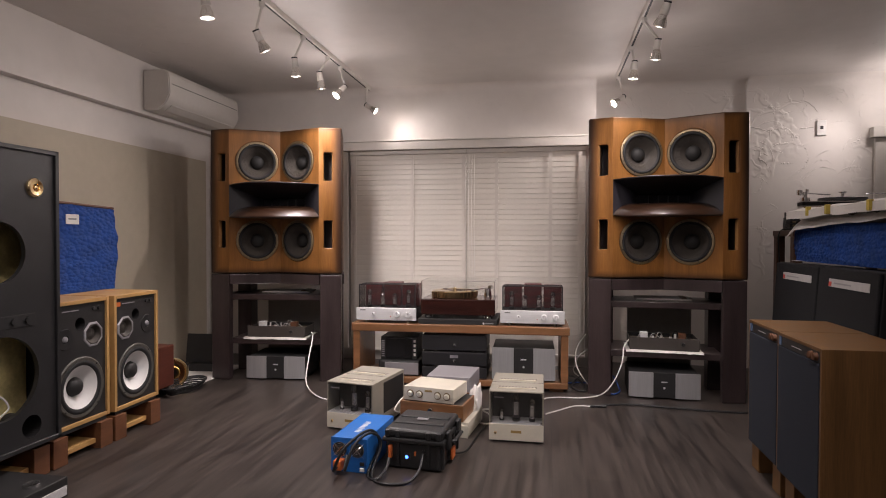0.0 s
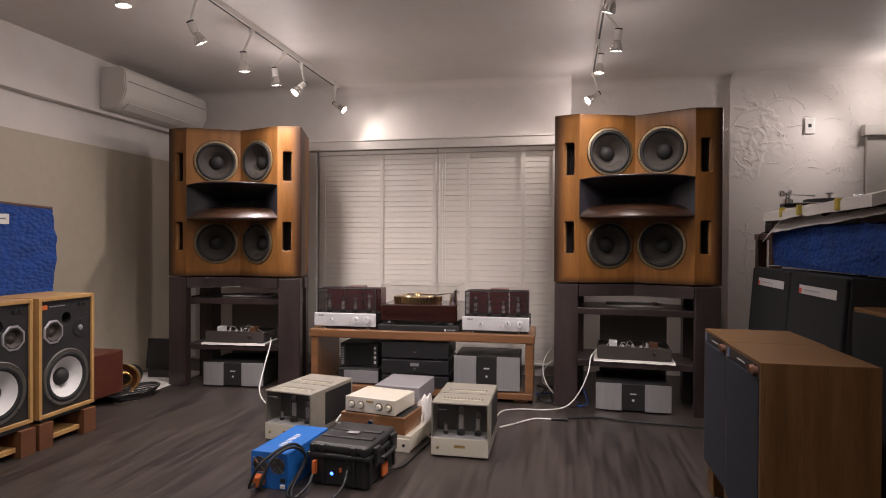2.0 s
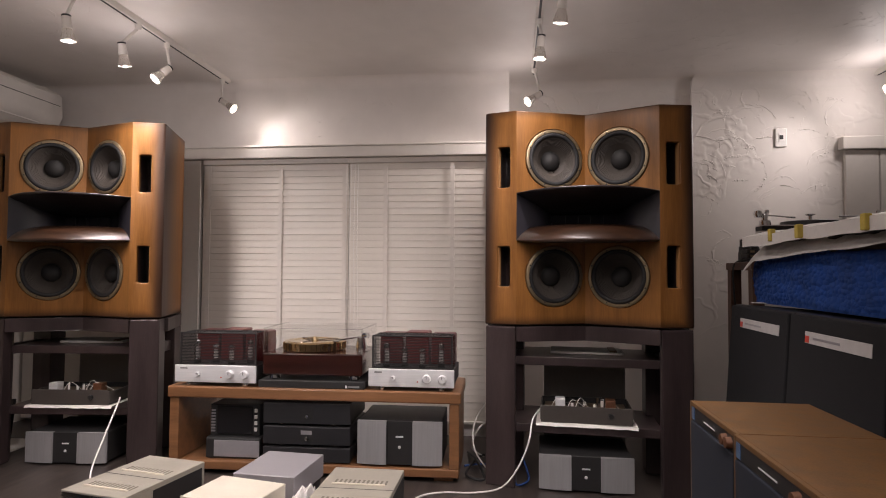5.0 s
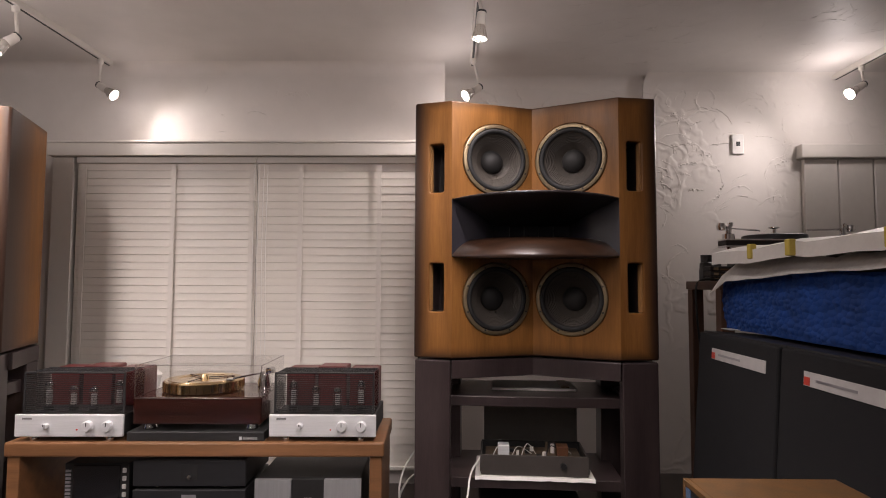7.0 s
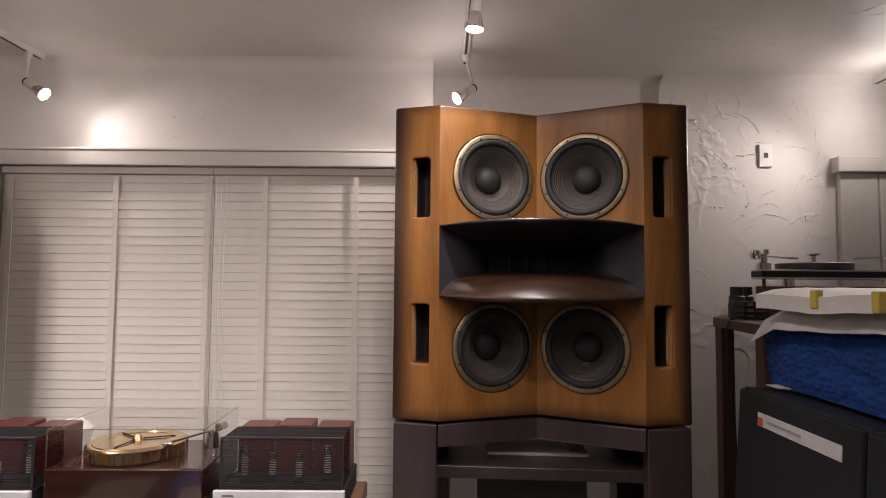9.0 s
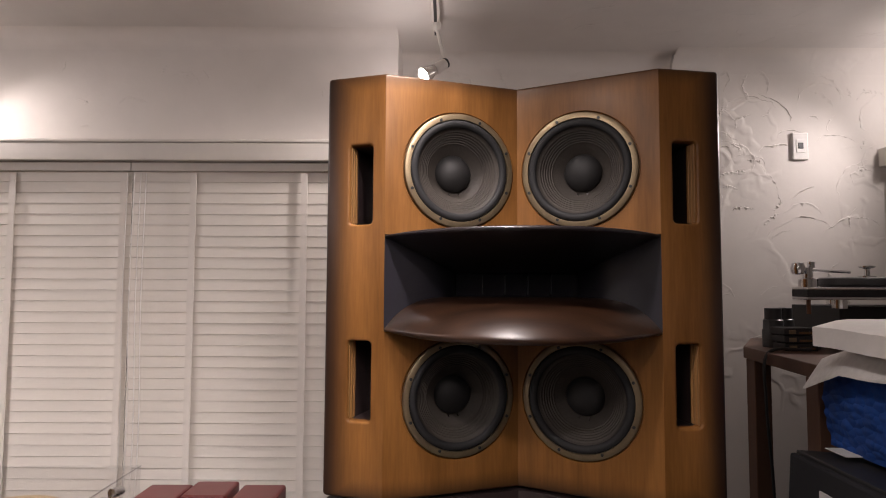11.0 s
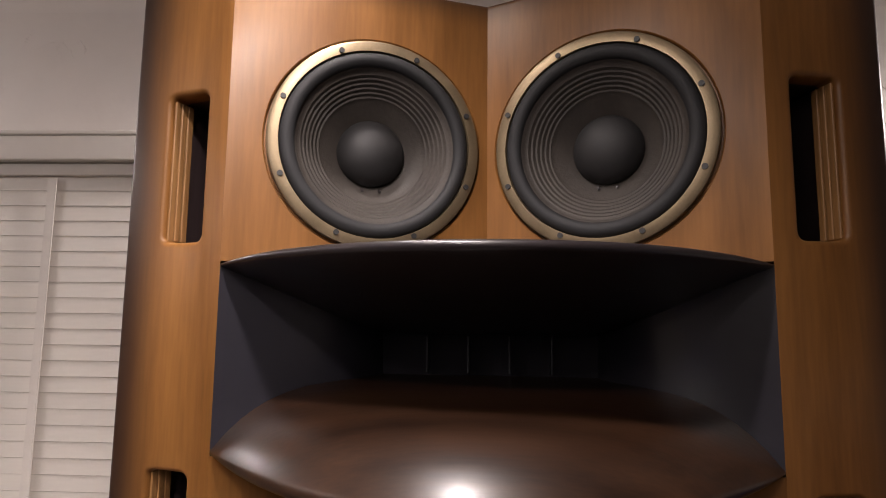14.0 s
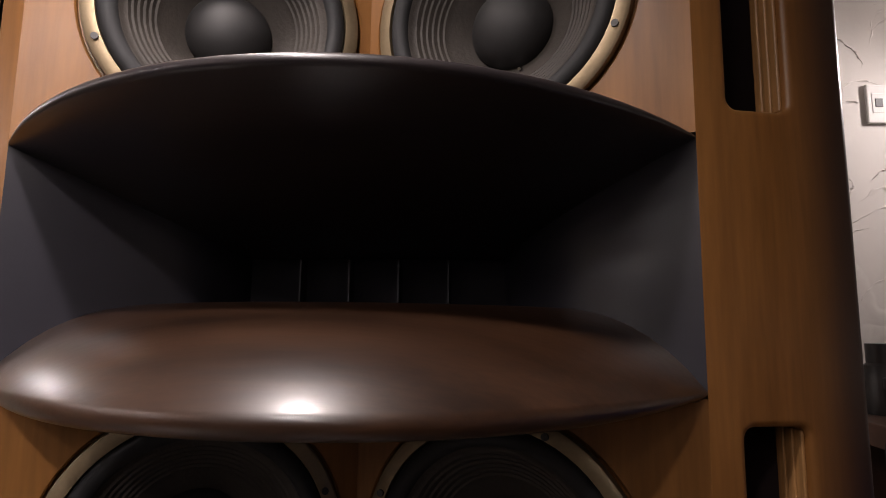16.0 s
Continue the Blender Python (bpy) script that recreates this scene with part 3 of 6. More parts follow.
part("louvre", box((0.138, 0.08, 0.017), (0.142, 0.92, 0.024)), BLACKP, ac, "dark louvre gap", m=pose(0, 0, 0))
part("louvre_flap", box((-0.035, 0.07, -0.004), (0.035, 0.93, 0.004), 0.003), ACWHITE, ac, m=pose(0.163, 0, 0.026, 0, -36, 0))
plain("pipe_cover", (LEFT + 0.02, 4.60, 0.02), (LEFT + 0.12, 4.695, CEILING - 0.002), TRIM, "white corner pipe cover", "pipe cover", 0.01)

# ---- the large loudspeakers ----
A, VALLEY, WING, SWEEP = 0.3500, 0.1460, 0.1648, 0.0356
SP_H, EDGE = 1.106, 0.008
HORN_LO, HORN_HI = 0.429, 0.6804
DRIVER_U, DRIVER_LO, DRIVER_HI, DRIVER_SCALE = 0.5437, 0.2504, 0.8594, 0.9625
SLOT_X, SLOTS = (0.037, 0.102), ((0.196, 0.403), (0.7075, 0.919))
PLAN = [(-A - WING, SWEEP), (-A, 0), (0, VALLEY), (A, 0), (A + WING, SWEEP)]
DEPTH, TAPER = 0.52, 0.105


def woofer(parent, m):
    """A cone driver that faces local -y, with its centre at the origin of m."""
    w = part("woofer", lathe([(0.1445, 0.002), (0.1455, -0.008), (0.158, -0.008), (0.1615, -0.006), (0.1625, 0.002)], 64, pose(0, 0, 0, -90, 0, 0) @ Matrix.Scale(-1, 4, (0, 0, 1)) @ pose(0, 0, 0, 180)), GOLDRIM, parent, "black cone woofer in a champagne metal rim", True, m)
    turn = pose(0, 0, 0, 90, 0, 0)
    ring = [(0.145 - 0.023 * (1 - math.cos(math.pi * k / 10)) / 2 * 1.0, 0.0 + 0.010 * math.sin(math.pi * k / 10)) for k in range(11)]
    part("surround", lathe(ring, 64, turn), RUBBER, w, smooth=True)
    cone = []
    for k in range(25):
        t = k / 24
        r = 0.122 - (0.122 - 0.053) * t
        z = -0.058 * t ** 0.9
        if 0.08 < t < 0.55:
            z += 0.0014 if k % 2 else -0.0005
        cone.append((r, z))
    part("cone", lathe(cone, 64, turn), CONE, w, smooth=True)
    part("dust_cap", lathe([(0.055 * math.cos(a), -0.059 + 0.037 * math.sin(a)) for a in [math.pi / 2 * k / 10 for k in range(10)]] + [(0, -0.022)], 48, turn), CAP, w, smooth=True)
    for k in range(8):
        ang = radians(22.5 + 45 * k)
        x, z = 0.152 * math.cos(ang), 0.150 * math.sin(ang)
        part("screw", rod((x, -0.008, z), (x, -0.0105, z), 0.0042, 10), BLACK, w)
    for dx in (-0.014, 0.014):
        part("wire_eyelet", rod((dx, 0.055, -0.058), (dx, 0.044, -0.062), 0.0024, 6), CHROME, w)
    return w


def rounded_back():
    """The cabinet's plan from its right wing round the back to its left wing."""
    r, out = 0.018, []
    x1, y1 = PLAN[4]
    for k in range(7):
        a = radians(-62 + 62 * k / 6)
        out.append((x1 - r + r * math.cos(a), y1 + r * 0.9 + r * math.sin(a)))
    out += [(x1 - TAPER * 0.94, DEPTH - 0.03), (x1 - TAPER - 0.02, DEPTH)]
    return out + [(-x, y) for x, y in reversed(out)]


def inset(ring, d):
    """A plan outline drawn in by d."""
    out, n = [], len(ring)
    turn = sum(ring[i][0] * ring[(i + 1) % n][1] - ring[(i + 1) % n][0] * ring[i][1] for i in range(n))
    for i in range(n):
        p, c, q = Vector(ring[i - 1]), Vector(ring[i]), Vector(ring[(i + 1) % n])
        a, b = (c - p).normalized(), (q - c).normalized()
        na, nb = Vector((-a.y, a.x)), Vector((-b.y, b.x))
        m = (na + nb).normalized()
        step = d / max(m.dot(na), 0.3) * (1 if turn > 0 else -1)
        out.append((c.x + m.x * step, c.y + m.y * step))
    return out


def routed_slot(x0, x1, z0, z1, r=0.0075):
    """Rings of a slot whose front edge is rounded over."""
    out = []
    for k in range(5):
        th = math.pi / 2 * k / 4
        g = r * (1 - math.sin(th))
        out.append((slot_loop(x0 - g, x1 + g, z0 - g, z1 + g, 0.011 + g), r * (1 - math.cos(th))))
    return out


def loudspeaker(m, label):
    sp = thing("loudspeaker", m, label, "loudspeaker", "large horn loudspeakers")
    bm = bmesh.new()
    # wings with two slots each, their edges routed round
    for side in (-1, 1):
        p, q = Vector((side * A, 0, EDGE)), Vector((side * (A + WING - 0.0095), SWEEP + 0.0003, EDGE))
        u = (q - p).normalized()
        back = Vector((-u.y, u.x, 0)) if side > 0 else Vector((u.y, -u.x, 0))
        holed_panel(bm, p, u, (0, 0, 1), (q - p).length, SP_H - 2 * EDGE, [routed_slot(*SLOT_X, z0 - EDGE, z1 - EDGE) for z0, z1 in SLOTS], 0.03, back, False)
    # baffles in the valley, over and under the horn
    for side in (-1, 1):
        p, q = Vector((side * A, 0, 0)), Vector((0, VALLEY, 0))
        u, w = (q - p).normalized(), (q - p).length
        back = Vector((u.y, -u.x, 0)) if side > 0 else Vector((-u.y, u.x, 0))
        if back.y < 0:
            back = -back
        for base, height, zc in ((EDGE, HORN_LO - EDGE, DRIVER_LO), (HORN_HI, SP_H - EDGE - HORN_HI, DRIVER_HI)):
            c = (w * DRIVER_U, zc - base)
            rabbet = [(circle_loop(*c, 0.1612, 64), 0.0), (circle_loop(*c, 0.1595, 64), 0.0022), (circle_loop(*c, 0.1588, 64), 0.007), (circle_loop(*c, 0.140, 64), 0.0072)]
            holed_panel(bm, p + Vector((0, 0, base)), u, (0, 0, 1), w, height, [rabbet], 0.075, back)
    # sides and back, then top and bottom with rounded edges
    outline = rounded_back()
    lo = [bm.verts.new((x, y, EDGE)) for x, y in outline]
    hi = [bm.verts.new((x, y, SP_H - EDGE)) for x, y in outline]
    for i in range(len(outline) - 1):
        bm.faces.new((lo[i], lo[i + 1], hi[i + 1], hi[i]))
    ring = [PLAN[1], PLAN[2], PLAN[3]] + outline
    for up in (False, True):
        rows = []
        for k in range(5):
            th = math.pi / 2 * k / 4
            z = EDGE - EDGE * math.sin(th)
            rows.append([bm.verts.new((x, y, SP_H - z if up else z)) for x, y in inset(ring, EDGE * (1 - math.cos(th)))])
        for r0, r1 in zip(rows, rows[1:]):
            for i in range(len(ring)):
                j = (i + 1) % len(ring)
                bm.faces.new((r0[i], r0[j], r1[j], r1[i]))
        bm.faces.new(rows[-1])
    bmesh.ops.remove_doubles(bm, verts=bm.verts, dist=0.0005)
    part("cabinet", bm, BURST, sp, "amber sunburst lacquered wood cabinet", True, sharp=27)
    # dark wells behind the slots, with plywood on their outer wall
    for side in (-1, 1):
        u = Vector((side * WING, SWEEP, 0)).normalized()
        back = Vector((-u.y * side, u.x * side, 0))
        turn = Matrix(((u.x, back.x, 0, 0), (u.y, back.y, 0, 0), (0, 0, 1, 0), (0, 0, 0, 1)))
        x0, x1 = SLOT_X
        for z0, z1 in SLOTS:
            m0 = Matrix.Translation((side * A, 0, 0)) @ turn
            b2 = box((x0 - 0.001, 0.028, z0 - 0.001), (x1 + 0.001, 0.16, z1 + 0.001))
            bmesh.ops.delete(b2, geom=[f for f in b2.faces if f.calc_center_median().y < 0.03], context="FACES_ONLY")
            part("slot_well", b2, STAND, sp, "dark slot interior", m=m0)
            for i in range(3):
                part("slot_layer", box((x1 - 0.0035 - 0.0012 * i, 0.010 + 0.011 * i, z0 + 0.004), (x1, 0.0207 + 0.011 * i, z1 - 0.004), 0.001, 1), PLY1, sp, "plywood layer in the slot", m=m0)
    # drivers
    for side in (-1, 1):
        p, q = Vector((side * A, 0, 0)), Vector((0, VALLEY, 0))
        c = p + (q - p) * DRIVER_U
        turn = -math.degrees(math.atan2(VALLEY, A)) * side
        for z in (DRIVER_LO, DRIVER_HI):
            woofer(sp, Matrix.Translation(c + Vector((0, 0, z))) @ pose(0, 0, 0, 0, 0, turn) @ Matrix.Scale(DRIVER_SCALE, 4))
    horn_mouth(sp)
    return sp


def horn_mouth(sp):
    """A wide flared horn: four curved walls from a narrow throat to bowed lips."""
    zc, n, k = (HORN_LO + HORN_HI) / 2 - 0.004, 32, 24
    top_bow, low_bow = 0.17, 0.19
    tz0, tz1 = zc - 0.035, zc + 0.032

    def half_width(s):
        return 0.175 + (A - 0.175) * s ** 2.1

    def depth_line(s):
        return 0.235 * (1 - s)

    def wall(zt, zm, bow, power, roll, lift=0.0, start=22):
        bm = bmesh.new()
        grid = []
        for j in range(k + 1):
            s = j / k
            row = []
            for i in range(n + 1):
                f = -1 + 2 * i / n
                x = f * half_width(s)
                y = depth_line(s) - bow * (1 - f * f) * s ** 1.2
                z = zt + (zm + lift * (1 - 0.85 * abs(f) ** 4) - zt) * s ** power
                row.append(bm.verts.new((x, y, z)))
            grid.append(row)
        # rounded edge of the lip, turned back to the baffle
        sign = 1 if zm > zt else -1
        for step in range(1, 10):
            th = radians(start + (160 - start) * step / 9)
            dy, dz = -roll * (math.sin(th) - math.sin(radians(start))), roll * (math.cos(radians(start)) - math.cos(th))
            row = []
            for i in range(n + 1):
                f = -1 + 2 * i / n
                e = 1 - 0.85 * abs(f) ** 4
                row.append(bm.verts.new((f * A, -bow * (1 - f * f) + dy * e, zm + lift * e + sign * dz * e)))
            grid.append(row)
        row = []
        for i in range(n + 1):
            f = -1 + 2 * i / n
            row.append(bm.verts.new((f * A, VALLEY * (1 - abs(f)) + 0.02, zm + lift * (1 - 0.85 * abs(f) ** 4) + sign * roll)))
        grid.append(row)
        for r0, r1 in zip(grid, grid[1:]):
            for i in range(n):
                bm.faces.new((r0[i], r0[i + 1], r1[i + 1], r1[i]))
        return bm

    horn = part("horn", wall(tz1, HORN_HI - 0.006, top_bow, 1.9, 0.006), LIPTOP, sp, "dark lacquered flared horn mouth", True)
    part("lower_lip", wall(tz0, HORN_LO + 0.006, low_bow - 0.003, 7.0, 0.0122, 0.001, 48), LIP, horn, "glossy brown-black lower lip", True)
    for side in (-1, 1):
        bm = bmesh.new()
        grid = []
        for j in range(k + 1):
            s = j / k
            x, y = side * half_width(s), depth_line(s)
            z0, z1 = tz0 + (HORN_LO + 0.0063 - tz0) * s ** 7.0, tz1 + (HORN_HI - 0.006 - tz1) * s ** 1.9
            grid.append([bm.verts.new((x, y, z0 + (z1 - z0) * i / 4)) for i in range(5)])
        for r0, r1 in zip(grid, grid[1:]):
            for i in range(4):
                bm.faces.new((r0[i], r0[i + 1], r1[i + 1], r1[i]))
        part("side_wall", bm, HORN, horn, smooth=True)
    part("throat", box((-0.18, 0.232, tz0 - 0.01), (0.18, 0.25, tz1 + 0.01)), THROAT, horn)
    for x in (-0.098, -0.032, 0.034, 0.100):
        part("vane", box((x - 0.0012, 0.205, tz0 + 0.006), (x + 0.0012, 0.236, tz1 - 0.004)), VANE, horn)


TOP = 0.8213
RS = pose(0.6140, 3.740, 0, 0, 0, -3.8)
LS = pose(-2.2289, 3.7533, 0, 0, 0, 5.63)
LIFT = pose(0, 0, TOP)
loudspeaker(RS @ LIFT, "amber sunburst wooden loudspeaker with four black woofers and a wide horn")
loudspeaker(LS @ LIFT, "amber sunburst wooden loudspeaker with four black woofers and a wide horn")


def stand(m):
    st = thing("loudspeaker_stand", m, "dark-stained wooden loudspeaker stand with two open shelves", "stand", "loudspeaker stands")
    for side in (-1, 1):
        q = [(side * x, y) for x, y in ((A + WING - 0.005, SWEEP), (A + 0.005, 0.004), (A + 0.005, 0.07), (A + 0.03, 0.12), (A + WING - 0.022, 0.14))]
        part("leg", prism(q if side > 0 else q[::-1], 0, TOP - 0.008, 0.006), STAND, st)
        q = [(side * x, y) for x, y in ((A + WING - 0.072, 0.36), (A - 0.02, 0.36), (A - 0.02, DEPTH - 0.02), (A + WING - 0.10, DEPTH - 0.02))]
        part("leg", prism(q if side > 0 else q[::-1], 0, TOP - 0.086, 0.005), STAND, st)
        part("side_rail", box((side * (A + 0.05) - 0.02, 0.13, 0.60), (side * (A + 0.05) + 0.02, 0.37, 0.66), 0.004), STAND, st)
    top = [(-A - WING + 0.004, SWEEP + 0.10), (-A - 0.004, 0.075), (-A - 0.0, 0.004), (0, VALLEY + 0.004), (A, 0.004), (A + 0.004, 0.075), (A + WING - 0.004, SWEEP + 0.10), (A + WING - 0.103, DEPTH - 0.01), (-A - WING + 0.103, DEPTH - 0.01)]
    part("top", prism(top, TOP - 0.085, TOP - 0.008, 0.004), STAND, st)
    for z0, z1 in ((0.612, 0.655), (0.268, 0.312)):
        part("shelf", box((-A - 0.02, 0.075, z0), (A + 0.02, DEPTH - 0.03, z1), 0.003), STAND, st)
    return st


stand(RS)
copy_thing(bpy.data.objects["loudspeaker_stand"], LS)


# ---- electronics on and under the shelves ----
def mono_amp(m, w, h, d, label, handles=False):
    """A silver power amplifier with a dark middle panel."""
    a = thing("power_amplifier", m, label, "amplifier")
    part("chassis", box((-w / 2 + 0.004, 0.012, 0.012), (w / 2 - 0.004, d, h - 0.006), 0.006), BLACK, a)
    side = w * 0.345
    for s in (-1, 1):
        bm = bmesh.new()
        n = 8
        pts = []
        for k in range(n + 1):
            x = w / 2 - side * k / n
            pts.append((x, -0.002 - 0.012 * math.sin(math.pi / 2 * k / n)))
        out = [(x, y) for x, y in pts] + [(pts[-1][0], 0.012), (pts[0][0], 0.012)]
        out = [(s * x, y) for x, y in out]
        prism(out if s > 0 else out[::-1], 0.012, h * 0.97, 0, bm)
        part("silver_panel", bm, DIMSILVER, a, "brushed silver front panel")
    part("centre_panel", box((-w / 2 + side, -0.004, 0.012), (w / 2 - side, 0.012, h * 0.97), 0.002), BLACK, a)
    part("name_bar", box((-0.02, -0.0055, h * 0.62), (0.02, -0.004, h * 0.66)), SILVER, a)
    part("button", lathe([(0, 0.004), (0.007, 0.003), (0.008, 0)], 16, pose(0, -0.004, h * 0.42, 90)), SILVER, a, smooth=True)
    for x in (-w / 2 + 0.05, w / 2 - 0.05):
        for y in (0.06, d - 0.06):
            part("foot", rod((x, y, 0), (x, y, 0.013), 0.016, 16), BLACKP, a)
    if handles:
        for x in (-w * 0.36, -w * 0.22, w * 0.22, w * 0.36):
            part("handle", hose([(x, 0.03, h - 0.008), (x - 0.005, 0.035, h + 0.03), (x + 0.015, 0.08, h + 0.045), (x + 0.03, 0.14, h - 0.008)], 0.004, 6), BLACKP, a)
    return a


def chassis_amp(m, w, mat_label, cloth):
    """An opened valve preamplifier on a cloth."""
    c = thing("shelf_cloth", m, cloth, "cloth")
    bm = bmesh.new()
    nx = 16
    rows = []
    for j in range(4):
        y = (-0.02, -0.012, 0.15, 0.29)[j]
        rows.append([bm.verts.new((-w / 2 - 0.025 + (w + 0.05) * i / nx, y, (0.001 if j else -0.012) + random.uniform(0, 0.005) * (j < 2) + 0.004)) for i in range(nx + 1)])
    for a, b in zip(rows, rows[1:]):
        for i in range(nx):
            bm.faces.new((a[i], a[i + 1], b[i + 1], b[i]))
    part("cloth", bm, SHEET, c, smooth=True)
    a = thing("open_amplifier", m @ pose(0, 0, 0.009), mat_label, "amplifier", "opened amplifiers")
    h = 0.085
    part("front_panel", box((-w / 2, 0, 0), (w / 2, 0.006, h), 0.002), DULLBROWN, a)
    part("floor_plate", box((-w / 2, 0.006, 0), (w / 2, 0.26, 0.01)), BLACK, a)
    for s in (-1, 1):
        part("side_panel", box((s * w / 2 - 0.004, 0.006, 0.01), (s * w / 2 + 0.004, 0.26, h - 0.01), 0.001), DULLBROWN, a)
    part("rear_panel", box((-w / 2, 0.256, 0.01), (w / 2, 0.262, h - 0.005)), BLACK, a)
    part("circuit_board", box((-w * 0.46, 0.02, 0.05), (w * 0.46, 0.24, 0.056)), PCB, a)
    knob = part("knob", lathe([(0, 0.014), (0.012, 0.014), (0.014, 0)], 20, pose(w * 0.27, 0, 0.045, 90)), BLACKP, a, smooth=True)
    part("transformer", box((-w * 0.34, 0.04, 0.056), (-w * 0.23, 0.10, 0.115), 0.004), SILVER, a)
    part("transformer", box((w * 0.22, 0.05, 0.056), (w * 0.33, 0.11, 0.112), 0.004), REDWOOD, a)
    for i in range(9):
        x, y = -w * 0.2 + w * 0.05 * i, random.uniform(0.04, 0.2)
        part("capacitor", rod((x, y, 0.056), (x, y, random.uniform(0.07, 0.098)), random.uniform(0.006, 0.011), 12), random.choice((BLACKP, SILVER, SHEET, PCB)), a)
    for i in range(6):
        x0 = random.uniform(-w * 0.4, w * 0.3)
        part("wire", hose([(x0, 0.05, 0.06), (x0 + 0.03, 0.07, random.uniform(0.1, 0.13)), (x0 + random.uniform(0.05, 0.12), 0.12, 0.06)], 0.002, 5, 5), random.choice((CABLE, WCABLE)), a)


chassis_amp(RS @ pose(0.0, 0.085, 0.312), 0.455, "opened black valve preamplifier with bare parts on top", "white printed cloth hanging over the shelf edge")
chassis_amp(LS @ pose(-0.02, 0.085, 0.312), 0.45, "opened black valve preamplifier with bare parts on top", "plain white cloth under the open amplifier")
mono_amp(pose(0.609, 3.752, 0, 0, 0, -2), 0.462, 0.185, 0.36, "silver and black power amplifier on the floor inside the stand")
mono_amp(pose(-2.236, 3.79, 0, 0, 0, 5), 0.462, 0.185, 0.36, "silver and black power amplifier on the floor inside the stand")
for mm, wd in ((RS, 0.36), (LS, 0.36)):
    t = thing("shelf_tray", mm @ pose(0.0, 0.22, 0.655), "flat white tray with a brown strip on the upper shelf", "tray")
    part("tray", box((-wd / 2, 0, 0), (wd / 2 + 0.02, 0.22, 0.012), 0.003), SHEET, t)
    part("strip", box((wd / 2 - 0.05, 0.02, 0.012), (wd / 2 - 0.01, 0.2, 0.018), 0.002), OAK, t)
gb = thing("grey_board", RS @ pose(0, 0.505, 0.0), "dull grey board leaning behind the stand", "board")
part("board", box((-0.22, 0.0, 0.0), (0.24, 0.02, 0.62), 0.002), GREYBOARD, gb)
gb = thing("grey_board", LS @ pose(0.02, 0.505, 0.0), "dull grey board leaning behind the stand", "board")
part("board", box((-0.26, 0.0, 0.0), (0.2, 0.02, 0.60), 0.002), GREYBOARD, gb)

# ---- the low rack ----
RK = pose(-0.813, 3.763, 0, 0, 0, 1.6)
W2 = 0.795
rack = thing("low_rack", RK, "walnut-veneered low equipment rack with one open bay row", "rack")
part("top_board", box((-W2, 0, 0.405), (W2, 0.46, 0.466), 0.008), WALNUT, rack)
part("bottom_board", box((-W2 + 0.01, 0.01, 0.025), (W2 - 0.01, 0.45, 0.068), 0.005), WALNUT, rack)
for s in (-1, 1):
    part("side_board", box((s * (W2 - 0.035) - 0.026, 0.012, 0.068), (s * (W2 - 0.035) + 0.026, 0.45, 0.405), 0.004), WALNUT, rack)
    part("plinth", box((s * (W2 - 0.09) - 0.05, 0.04, 0), (s * (W2 - 0.09) + 0.05, 0.42, 0.025), 0.003), WALNUT, rack)


def tube(parent, x, y, z, r, h):
    v = part("valve", lathe([(r * 0.8, 0), (r * 0.85, h * 0.1), (r, h * 0.3), (r, h * 0.75), (r * 0.75, h * 0.92), (0, h)], 20, pose(x, y, z)), GLASS, parent, "glass valve", True)
    part("base", lathe([(r * 0.95, -0.002), (r * 0.95, h * 0.14), (0, h * 0.14)], 16, pose(x, y, z)), BLACKP, v, smooth=True)
    part("anode", lathe([(0, h * 0.22), (r * 0.55, h * 0.22), (r * 0.55, h * 0.66), (0, h * 0.68)], 10, pose(x, y, z)), ANODE, v)
    part("getter", lathe([(0, h * 0.985), (r * 0.6, h * 0.945), (r * 0.78, h * 0.86), (r * 0.9, h * 0.80)], 16, pose(x, y, z)), CHROME, v, smooth=True)


